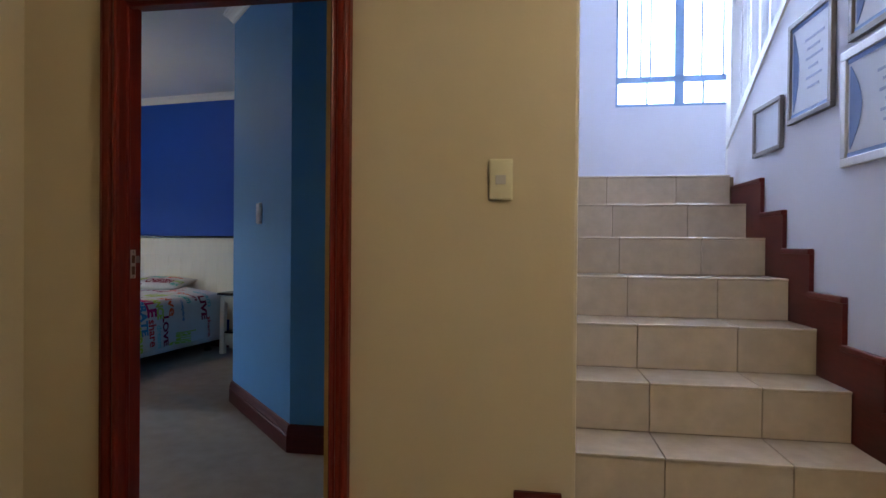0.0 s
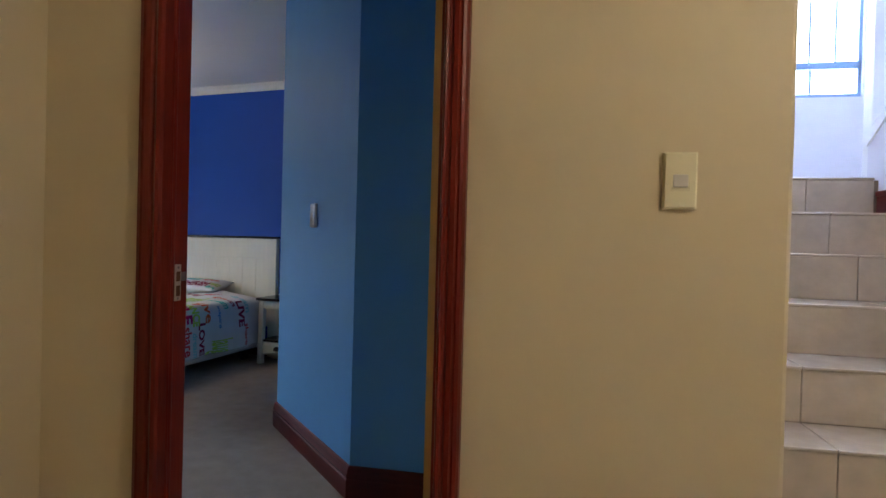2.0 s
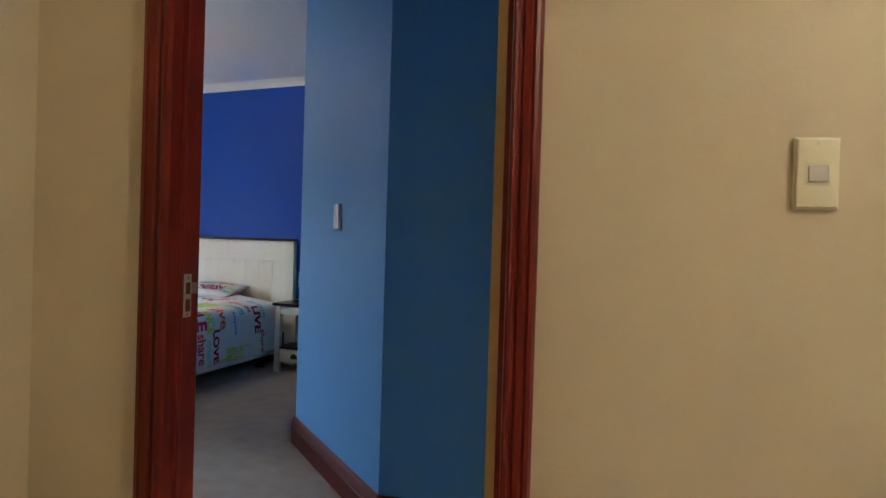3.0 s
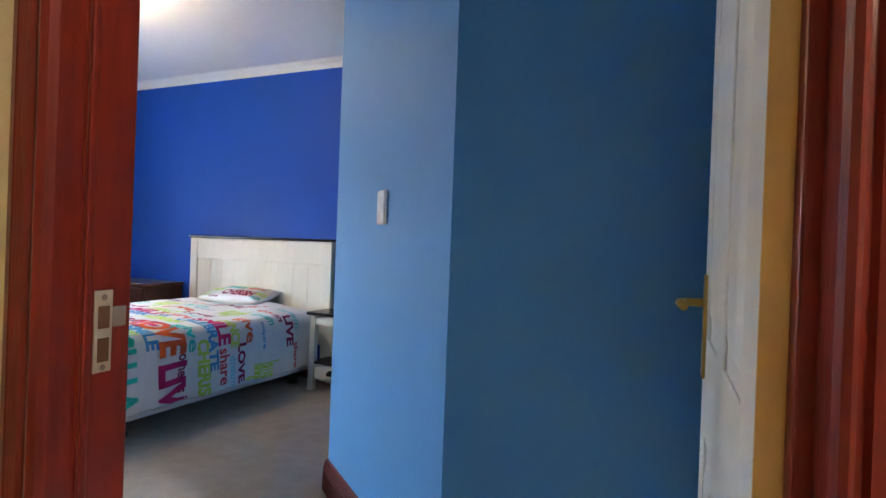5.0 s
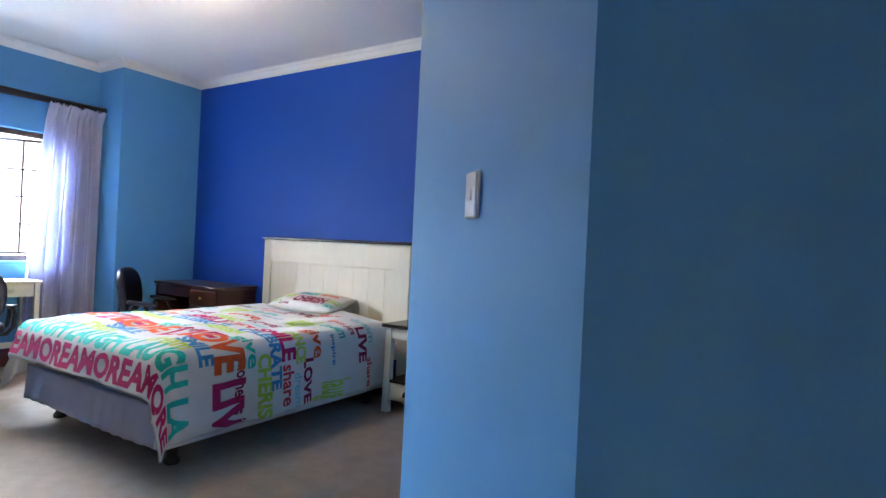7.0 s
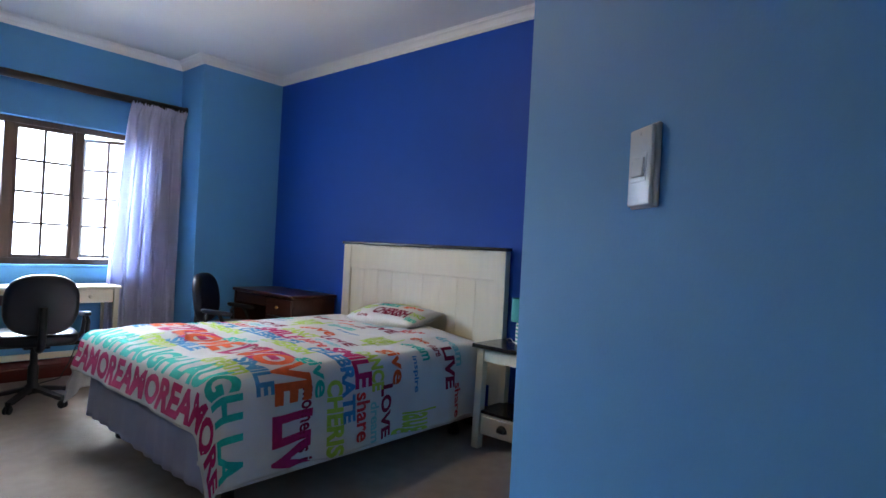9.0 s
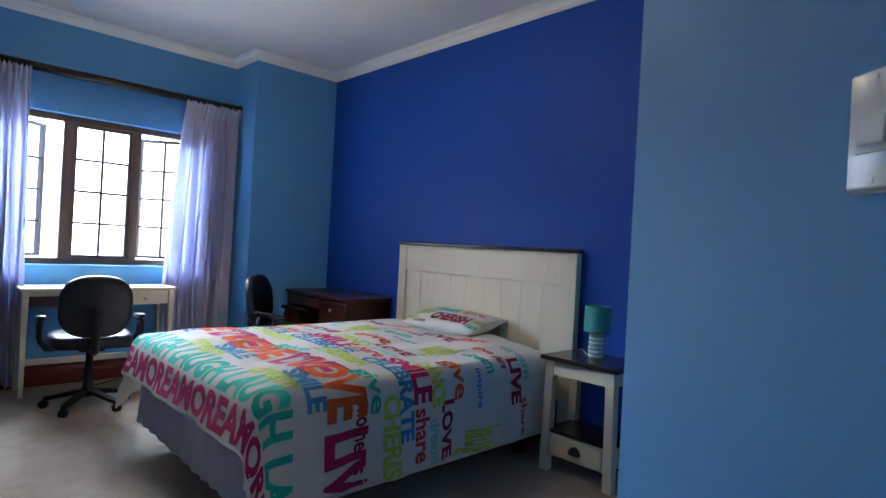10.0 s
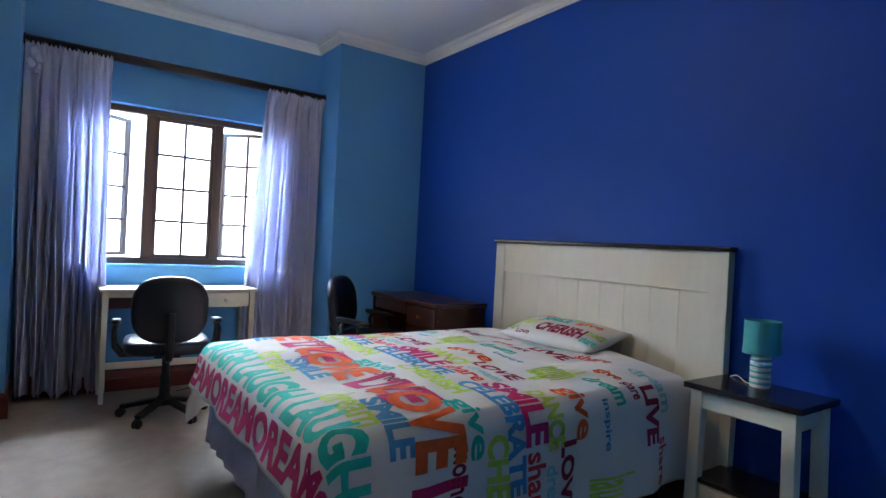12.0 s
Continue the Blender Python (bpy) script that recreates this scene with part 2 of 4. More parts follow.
# ---- the setting: bedroom ----
CEIL = 2.684
WEST, PIER_Y = -6.20, 4.215
NEAR, FAR = (-1.407, 2.525), (-2.29, 3.24)
HALL, DOOR_L, DOOR_R, DOOR_H = 1.655, -1.639, -0.885, 1.955


def from_hall(x, y):
    """A plan point of the hall in the bedroom's own axes."""
    p = HALL_PLACE @ Vector((x, y, 0))
    return (p.x, p.y)


ROOM = [(WEST, 0.90), (-2.01, 0.90), (-2.01, 1.545), (-0.62, 1.72), (-0.62, 2.624), NEAR, FAR, (FAR[0], 4.98),
        (WEST, 4.98), (WEST, PIER_Y), (-6.60, PIER_Y), (-6.60, 2.265), (WEST, 2.265)]


setting("wall_north", boxed(-6.90, -2.18, 4.98, 5.14, 0, 2.84), DEEP_BLUE, "deep royal blue painted feature wall behind the bed", "wall")
setting("wall_west_pier", boxed(-6.82, WEST, PIER_Y, 4.98, 0, 2.84), LIGHT_BLUE, "light blue painted wall pier beside the window alcove", "wall")
setting("wall_west", boxed(-6.82, WEST, 0.78, 2.265, 0, 2.84), LIGHT_BLUE, "light blue painted wall beside the window alcove", "wall")
WIN_Y0, WIN_Y1, WIN_Z0, WIN_Z1 = 2.53, 3.94, 0.875, 1.975
bm = bmesh.new()
box(bm, -6.82, -6.60, 2.265, WIN_Y0, 0, 2.84)
box(bm, -6.82, -6.60, WIN_Y1, PIER_Y, 0, 2.84)
box(bm, -6.82, -6.60, WIN_Y0, WIN_Y1, 0, WIN_Z0)
box(bm, -6.82, -6.60, WIN_Y0, WIN_Y1, WIN_Z1, 2.84)
setting("wall_window", bm, LIGHT_BLUE, "light blue painted wall of the window alcove", "wall")
setting("wall_south", boxed(-6.34, -2.01, 0.78, 0.90, 0, 2.84), LIGHT_BLUE, "light blue painted bedroom wall", "wall")
setting("wall_south_return", boxed(-2.01, -1.95, 0.78, 1.38, 0, 2.84), LIGHT_BLUE, "light blue painted short wall by the door", "wall")
setting("wall_passage", boxed(-0.62, -0.50, 1.73, 2.62, 0, 2.84), LIGHT_BLUE, "light blue painted wall behind the open door", "wall")
bm = bmesh.new()
prism(bm, [NEAR, (-0.50, 2.639), (-0.50, 2.78), (-1.407, 2.665)], 0, 2.84)
setting("wall_entry", bm, LIGHT_BLUE, "light blue painted wall facing the doorway", "wall")
bm = bmesh.new()
prism(bm, [NEAR, (-1.407, 2.665), (-2.17, 3.30), FAR], 0, 2.84)
setting("wall_diagonal", bm, LIGHT_BLUE, "light blue painted angled wall with a light switch", "wall")
bm = bmesh.new()
prism(bm, [FAR, (-2.17, 3.30), (-2.17, 4.98), (FAR[0], 4.98)], 0, 2.84)
setting("wall_east", bm, LIGHT_BLUE, "light blue painted bedroom side wall", "wall")
setting("ceiling", boxed(-6.60, -0.58, 0.90, 4.98, CEIL, CEIL + 0.1), WHITE, "smooth white painted bedroom ceiling", "ceiling")
bm = bmesh.new()
cove = [(0.002, CEIL - 0.002), (0.002, CEIL - 0.066), (0.009, CEIL - 0.066), (0.012, CEIL - 0.056), (0.020, CEIL - 0.052), (0.028, CEIL - 0.036), (0.043, CEIL - 0.022), (0.058, CEIL - 0.016), (0.062, CEIL - 0.008), (0.070, CEIL - 0.007), (0.072, CEIL - 0.002)]
sweep(bm, ROOM, cove, closed=True)
setting("cornice", bm, CORNICE, "white moulded plaster cornice round the ceiling", "cornice")
skirt_profile = [(0.001, 0.002), (0.022, 0.002), (0.022, 0.088), (0.019, 0.094), (0.021, 0.106), (0.016, 0.122), (0.014, 0.134), (0.009, 0.146), (0.001, 0.148)]
bm = bmesh.new()
sweep(bm, [(-0.62, 1.80), (-0.62, 2.624), NEAR, FAR, (FAR[0], 4.98), (WEST, 4.98), (WEST, PIER_Y), (-6.60, PIER_Y), (-6.60, 2.265), (WEST, 2.265), (WEST, 0.90), (-2.01, 0.90), (-2.01, 1.545), from_hall(DOOR_L - 0.11, HALL + 0.066)], skirt_profile)
setting("baseboard", bm, SKIRTING, "dark red-brown moulded wooden skirting board", "skirting board")
bm = bmesh.new()
prism(bm, ROOM[:3] + [from_hall(DOOR_L, HALL + 0.066), from_hall(DOOR_L, HALL + 0.01), from_hall(DOOR_R, HALL + 0.01), from_hall(DOOR_R, HALL + 0.066)] + ROOM[3:], -0.08, 0.0)
setting("floor", bm, CARPET, "taupe grey fitted bedroom carpet", "floor")

# ---- the setting: hall and stairs ----
place_now = HALL_PLACE
STAIR_L, STAIR_R, TOP_Z, STAIR_END = -0.16, 0.985, 4.5, 3.55
bm = bmesh.new()
box(bm, -2.07, DOOR_L - 0.03, HALL + 0.05, HALL + 0.066, 0, 2.84)
box(bm, DOOR_R + 0.03, -0.76, HALL + 0.05, HALL + 0.066, 0, 2.84)
box(bm, DOOR_L - 0.03, DOOR_R + 0.03, HALL + 0.05, HALL + 0.066, DOOR_H + 0.03, 2.84)
setting("wall_door_bedroom", bm, LIGHT_BLUE, "light blue painted wall round the bedroom doorway", "wall")
bm = bmesh.new()
box(bm, -2.07, DOOR_L - 0.03, HALL, HALL + 0.05, 0, 2.84)
box(bm, DOOR_L - 0.03, DOOR_R + 0.03, HALL, HALL + 0.05, DOOR_H + 0.03, 2.84)
prism(bm, [(DOOR_R + 0.03, HALL), (-0.080, HALL), (-0.071, HALL + 0.003), (-0.068, HALL + 0.012), (-0.068, HALL + 0.11), (-0.76, HALL + 0.11), (-0.76, HALL + 0.05), (DOOR_R + 0.03, HALL + 0.05)], 0, 2.84)
setting("wall_hall", bm, CREAM, "cream painted hall wall with the bedroom doorway", "wall")
setting("wall_hall_left", boxed(-2.19, -2.07, -2.5, HALL, 0, 2.84), CREAM, "cream painted hall side wall", "wall")
setting("wall_hall_back", boxed(-2.19, 2.1, -2.62, -2.5, 0, 2.84), CREAM, "cream painted wall closing the hall", "wall")
setting("wall_stairs_left", boxed(-0.28, STAIR_L, HALL + 0.11, 4.75, 0, TOP_Z), PALE, "pale painted wall beside the stairs", "wall")
RISE, GOING, FIRST = 0.1925, 0.2634, 1.590
bm = bmesh.new()
slab_yz(bm, [(-2.5, 0), (STAIR_END, 0), (STAIR_END, 1.745), (1.45, 3.194), (1.45, TOP_Z), (1.30, TOP_Z), (1.30, 2.69), (-2.5, 2.69)], STAIR_R, 1.10)
setting("wall_stairs_right", bm, PALE, "pale painted wall between two flights of stairs", "wall")
SW_X0, SW_X1, SW_Z0, SW_Z1 = 0.48, 1.515, 2.275, 3.80
bm = bmesh.new()
box(bm, -0.28, SW_X0, 4.75, 4.97, 0, TOP_Z)
box(bm, SW_X1, 2.10, 4.75, 4.97, 0, TOP_Z)
box(bm, SW_X0, SW_X1, 4.75, 4.97, 0, SW_Z0)
box(bm, SW_X0, SW_X1, 4.75, 4.97, SW_Z1, TOP_Z)
setting("wall_stairs_back", bm, PALE, "pale painted landing wall below the stair window", "wall")
setting("wall_stairs_outer", boxed(1.98, 2.10, -2.5, 4.75, 0, TOP_Z), PALE, "pale painted outer stair wall", "wall")
bm = bmesh.new()
box(bm, STAIR_L, STAIR_R, 1.30, 1.45, 2.69, TOP_Z)
box(bm, -0.28, -0.068, 1.45, 1.765, 2.69, TOP_Z)
box(bm, 1.10, 1.98, 1.30, 1.45, 2.69, TOP_Z)
setting("wall_stairs_front", bm, PALE, "pale painted wall above the foot of the stairs", "wall")
setting("ceiling_stairs", boxed(-0.28, 2.10, 1.30, 4.97, TOP_Z, TOP_Z + 0.1), WHITE, "white ceiling over the stairwell", "ceiling")
bm = bmesh.new()
box(bm, -2.19, STAIR_R, -2.5, 1.30, 2.69, 2.80)
box(bm, -2.07, STAIR_L, 1.30, HALL, 2.69, 2.80)
box(bm, 1.10, 1.98, -2.5, 1.30, 2.69, 2.80)
setting("ceiling_hall", bm, WHITE, "white hall ceiling", "ceiling")
bm = bmesh.new()
box(bm, -2.07, STAIR_R, -2.5, HALL + 0.04, -0.08, -0.006)
setting("floor_hall", bm, HALL_TILE, "beige tiled hall floor", "floor")
bm = bmesh.new()
sweep(bm, [(DOOR_L - 0.11, HALL), (-2.07, HALL), (-2.07, -2.5)], skirt_profile)
sweep(bm, [(-0.111, HALL), (DOOR_R + 0.09, HALL)], skirt_profile)
box(bm, -0.262, -0.111, HALL - 0.022, HALL - 0.0005, 0, 0.322, 0.004)
setting("baseboard_hall", bm, SKIRTING, "dark red-brown wooden hall skirting board", "skirting board")
# body of the lower flight, under its tiles
bm = bmesh.new()
pts = [(FIRST, 0)]
for k in range(8):
    pts += [(FIRST + k * GOING + 0.010, k * RISE if k else 0.0), (FIRST + k * GOING + 0.010, (k + 1) * RISE - 0.012)]
pts = pts[1:] + [(4.75, 8 * RISE - 0.012), (4.75, 0)]
slab_yz(bm, pts, STAIR_L, STAIR_R)
setting("stairs", bm, GROUT, "beige tiled indoor staircase with red-brown stepped skirting", "staircase")
stairs = bpy.data.objects["stairs"]
setting("landing", boxed(STAIR_R, 1.98, STAIR_END, 4.75, 8 * RISE - 0.2, 8 * RISE - 0.012), TILE, "tiled half landing", "landing")
bm = bmesh.new()
pts = [(STAIR_END, 8 * RISE)]
for k in range(7):
    pts += [(STAIR_END - k * GOING, (9 + k) * RISE), (STAIR_END - (k + 1) * GOING, (9 + k) * RISE)]
pts += [(1.70, 2.3), (STAIR_END, 1.2)]
slab_yz(bm, pts, 1.10, 1.98)
setting("stairs_upper", bm, PALE, "upper return flight of stairs", "staircase")

# ---- doorway ----
door_frame = thing("door_frame", "varnished red-brown wooden door frame with a strike plate", "door frame", kind="structure")


def lining(x0, x1, d0, d1, z0, z1):
    """A bevelled board between two depths behind the hall's wall face."""
    return boxed(x0, x1, HALL + d0, HALL + d1, z0, z1, 0.003)


part("jamb", lining(DOOR_L - 0.03, DOOR_L, -0.010, 0.064, 0, DOOR_H + 0.03), MERANTI, door_frame)
part("jamb", lining(DOOR_R, DOOR_R + 0.03, -0.010, 0.012, 0, DOOR_H + 0.03), MERANTI, door_frame)
part("jamb_rebate", lining(DOOR_R + 0.027, DOOR_R + 0.03, 0.012, 0.064, 0, DOOR_H + 0.03), MERANTI, door_frame)
part("head_jamb", lining(DOOR_L, DOOR_R, -0.010, 0.068, DOOR_H, DOOR_H + 0.03), MERANTI, door_frame)
part("door_stop", lining(DOOR_L, DOOR_L + 0.006, -0.010, 0.002, 0, DOOR_H - 0.012), MERANTI, door_frame)
part("door_stop", lining(DOOR_L, DOOR_R, -0.010, 0.020, DOOR_H - 0.012, DOOR_H), MERANTI, door_frame)
CASING = [(0.0, 0.0), (0.0, 0.044), (0.004, 0.054), (0.012, 0.058), (0.020, 0.054), (0.024, 0.046), (0.032, 0.045), (0.038, 0.050), (0.056, 0.050), (0.062, 0.040), (0.070, 0.042), (0.082, 0.038), (0.090, 0.026), (0.090, 0.0)]
for inner, side, width in ((DOOR_L - 0.004, -1, 1.0), (DOOR_R + 0.015, 1, 0.66)):
    bm = bmesh.new()
    prism(bm, [(inner + side * a * width, HALL - b) for a, b in CASING], 0, DOOR_H + 0.075)
    part("casing", bm, MERANTI, door_frame)
bm = bmesh.new()
box(bm, DOOR_L - 0.004, DOOR_R + 0.004, HALL - 0.052, HALL - 0.0005, DOOR_H + 0.004, DOOR_H + 0.075, 0.006)
part("head_casing", bm, MERANTI, door_frame)
SK = HALL + 0.021
strike = part("strike_plate", boxed(DOOR_L, DOOR_L + 0.0025, SK - 0.013, SK + 0.013, 0.975, 1.078, 0.0008), STEEL, door_frame, "nickel strike plate with two keep holes")
# lip built flat; its darker grey stands in for shade on the bend
part("strike_lip", boxed(DOOR_L, DOOR_L + 0.0025, SK + 0.013, SK + 0.034, 1.030, 1.056, 0.0008), FRAME_GREY, strike)
for z0, z1 in ((0.988, 1.018), (1.030, 1.058)):
    part("keep_hole", boxed(DOOR_L + 0.001, DOOR_L + 0.0034, SK - 0.008, SK + 0.008, z0, z1), KEEP_WOOD, strike)
for z in (0.981, 1.069):
    bm = bmesh.new()
    lathe(bm, [(0.0, 0), (0.004, 0), (0.004, 0.0012), (0.0, 0.0016)], 12, pose(DOOR_L + 0.002, SK, z, 0, 90, 0))
    part("screw", bm, FRAME_GREY, strike)

# the open leaf, hinged by the right-hand jamb; local x runs from hinge to lock
leaf_at = place_now @ pose(DOOR_R - 0.022, HALL + 0.014, 0.012, 0, 0, 85)
door = new("bedroom_door")
door.matrix_world = leaf_at
tagged(door, "white painted panelled door standing open with a brass lever handle", "door")
LW, LH, LT = 0.714, 1.93, 0.042
bm = bmesh.new()
box(bm, 0.003, LW, -LT + 0.006, -0.006, 0, LH)
part("core", bm, DOOR_WHITE, door)
stile = 0.105
for y0, y1 in ((-0.006, 0.0), (-LT, -LT + 0.006)):
    for x0, x1, z0, z1 in ((0.003, stile, 0, LH), (LW - stile, LW, 0, LH), (LW / 2 - 0.05, LW / 2 + 0.05, 0.2, LH - 0.12)):
        part("stile", boxed(x0, x1, y0, y1, z0, z1, 0.003), DOOR_WHITE, door)
    for z0, z1 in ((0, 0.22), (0.80, 0.98), (LH - 0.12, LH)):
        part("rail", boxed(stile, LW - stile, y0, y1, z0, z1, 0.003), DOOR_WHITE, door)
    sgn = 1 if y0 > -0.02 else -1
    for x0, x1 in ((stile, LW / 2 - 0.05), (LW / 2 + 0.05, LW - stile)):
        for z0, z1 in ((0.22, 0.80), (0.98, LH - 0.12)):
            bm = bmesh.new()
            yb = -0.006 if sgn > 0 else -LT + 0.006
            a, b2 = 0.028, 0.055
            o = [bm.verts.new((x, yb + sgn * 0.0005, z)) for x, z in ((x0 + a, z0 + a), (x1 - a, z0 + a), (x1 - a, z1 - a), (x0 + a, z1 - a))]
            i = [bm.verts.new((x, yb + sgn * 0.007, z)) for x, z in ((x0 + b2, z0 + b2), (x1 - b2, z0 + b2), (x1 - b2, z1 - b2), (x0 + b2, z1 - b2))]
            bm.faces.new(i)
            for k in range(4):
                bm.faces.new((o[k], o[(k + 1) % 4], i[(k + 1) % 4], i[k]))
            part("raised_panel", bm, DOOR_WHITE, door)
part("hinge_edge", boxed(-0.001, 0.003, -LT, 0.0, 0, LH), DOOR_EDGE, door, "unpainted honey-coloured door edge")
for z in (0.25, 1.75):
    bm = bmesh.new()
    lathe(bm, [(0.0, 0), (0.007, 0), (0.007, 0.1), (0.0, 0.1)], 14, pose(-0.006, -LT - 0.004, z))
    part("hinge", bm, BRASS, door)
for sgn, yb in ((1, 0.0), (-1, -LT)):
    hx = LW - 0.055
    handle = part("handle_plate", boxed(hx - 0.02, hx + 0.02, min(yb, yb + sgn * 0.006), max(yb, yb + sgn * 0.006), 0.90, 1.10, 0.002), BRASS, door, "brass lever handle on a long plate")
    bm = bmesh.new()
    tube(bm, [(hx, yb, 1.045), (hx, yb + sgn * 0.036, 1.045), (hx - 0.012, yb + sgn * 0.044, 1.045), (hx - 0.05, yb + sgn * 0.050, 1.047), (hx - 0.095, yb + sgn * 0.044, 1.043)], 0.008, 10)
    part("lever", bm, BRASS, handle, "", True)


# ---- light switches ----
def light_switch(at, turn, mat, label, size=1.0):
    sw = new("light_switch")
    sw.matrix_world = place_now @ pose(*at, 0, 0, turn)
    tagged(sw, label, "light switch")
    w, h = 0.0365 * size, 0.0635 * size
    bm = boxed(-w, w, -0.008, 0.0, -h, h, 0.003, 2)
    part("back_plate", bm, mat, sw)
    bm = bmesh.new()
    box(bm, -w + 0.003, w - 0.003, -0.015, -0.0075, -h + 0.003, h - 0.003, 0.006, 4)
    plate = part("plate", bm, mat, sw, "", True)
    part("surround", boxed(-0.022, 0.022, -0.0162, -0.0145, -0.024, 0.020, 0.001), mat, plate)
    bm = boxed(-0.0165, 0.0165, -0.0205, -0.0155, -0.0165, 0.0135, 0.002)
    for v in bm.verts:
        v.co.y += 0.0025 * (v.co.z > 0)
    part("rocker", bm, ROCKER if mat is SWITCH else SWITCH_WHITE, plate)
    for z in (-h + 0.012, h - 0.012):
        bm = bmesh.new()
        lathe(bm, [(0.0, 0.0), (0.0035, 0.0), (0.003, 0.0012), (0.0, 0.0014)], 10, pose(0, -0.0145, z, 90, 0, 0))
        part("screw_cover", bm, mat, plate)
    return sw


light_switch((-0.312, HALL, 1.317), 0, SWITCH, "cream plastic light switch on the hall wall", 1.05)
place_now = BEDROOM_PLACE
diag = math.degrees(math.atan2(NEAR[1] - FAR[1], NEAR[0] - FAR[0]))
sp = Vector(NEAR).lerp(Vector(FAR), 0.472)
light_switch((sp.x, sp.y, 1.286), diag, SWITCH_WHITE, "white plastic light switch on the angled blue wall")

# ---- bright distance outside the windows ----
HAZE = glowing("bright_overcast_distance", (0.92, 0.97, 1.0), 4.5)
bm = bmesh.new()
box(bm, -9.6, -9.55, -6, 13, -2, 9)
setting("backdrop_garden", bm, HAZE, "overexposed daylight outside the bedroom window", "backdrop")
bm = bmesh.new()
box(bm, -7, 9, 7.5, 7.55, -2, 10)
setting("backdrop_stairs", bm, HAZE, "overexposed daylight outside the stair window", "backdrop")

# ---- bedroom window ----
window_1 = thing("window_1", "dark wooden casement window with both side sashes open outwards", "window", kind="structure")
WX = -6.70
part("window_frame", boxed(WX - 0.04, WX + 0.03, WIN_Y0, WIN_Y1, WIN_Z0, WIN_Z0 + 0.045, 0.004), FRAME_WOOD, window_1)
part("window_frame", boxed(WX - 0.04, WX + 0.03, WIN_Y0, WIN_Y1, WIN_Z1 - 0.045, WIN_Z1, 0.004), FRAME_WOOD, window_1)
for y0, y1 in ((WIN_Y0, WIN_Y0 + 0.045), (2.972, 3.036), (3.437, 3.497), (WIN_Y1 - 0.045, WIN_Y1)):
    part("mullion", boxed(WX - 0.04, WX + 0.03, y0, y1, WIN_Z0 + 0.045, WIN_Z1 - 0.045, 0.004), FRAME_WOOD, window_1)
part("window_sill", boxed(-6.63, -6.595, WIN_Y0 - 0.02, WIN_Y1 + 0.02, WIN_Z0 - 0.022, WIN_Z0 - 0.002, 0.004), LIGHT_BLUE, window_1)


def sash(width, height, m, parent, cols=2, rows=4):
    """A glazed sash in its own x-z plane, hinge at x = 0."""
    s = new("sash")
    s.parent = parent
    s.matrix_world = m
    me = bpy.data.meshes.new("sash")
    bm = bmesh.new()
    st = 0.027
    box(bm, 0, st, -0.02, 0.02, 0, height, 0.003)
    box(bm, width - st, width, -0.02, 0.02, 0, height, 0.003)
    box(bm, st, width - st, -0.02, 0.02, 0, st, 0.003)
    box(bm, st, width - st, -0.02, 0.02, height - st, height, 0.003)
    bmesh.ops.recalc_face_normals(bm, faces=bm.faces)
    bm.to_mesh(me)
    bm.free()
    me.materials.append(FRAME_WOOD)
    frame_ob = new("sash_frame", me)
    frame_ob.parent = s
    pw, ph = (width - 2 * st) / cols, (height - 2 * st) / rows
    for i in range(1, cols):
        part("glazing_bar", boxed(st + i * pw - 0.009, st + i * pw + 0.009, -0.012, 0.012, st, height - st, 0.002), FRAME_WOOD, s)
    for j in range(1, rows):
        part("glazing_bar", boxed(st, width - st, -0.011, 0.011, st + j * ph - 0.009, st + j * ph + 0.009, 0.002), FRAME_WOOD, s)
    for i in range(cols):
        for j in range(rows):
            p = part("pane", boxed(st + i * pw + 0.006, st + (i + 1) * pw - 0.006, -0.002, 0.002, st + j * ph + 0.006, st + (j + 1) * ph - 0.006), GLASS, s)
            p.visible_shadow = False
    return s


SH = WIN_Z1 - WIN_Z0 - 0.09
sash(3.437 - 3.036, SH, pose(WX, 3.036, WIN_Z0 + 0.045, 0, 0, 90), window_1)
sash(0.41, SH, pose(WX - 0.03, WIN_Y0 + 0.045, WIN_Z0 + 0.045, 0, 0, 90 + 38), window_1)
sash(0.41, SH, pose(WX - 0.03, WIN_Y1 - 0.045, WIN_Z0 + 0.045, 0, 0, -90 - 38), window_1)

# ---- curtains ----
rod = thing("curtain_rod", "dark wooden curtain rod across the window alcove", "curtain rod")
bm = bmesh.new()
tube(bm, [(-6.49, 2.267, 2.245), (-6.49, 3.3, 2.245), (-6.49, 4.213, 2.245)], 0.030, 16)
part("pole", bm, ROD, rod, "", True)
for y in (2.271, 4.207):
    bm = bmesh.new()
    lathe(bm, [(0.0, -0.006), (0.036, -0.006), (0.036, 0.004), (0.026, 0.006), (0.0, 0.006)], 20, pose(-6.49, y, 2.245, 90, 0, 0))
    part("bracket", bm, ROD, rod)


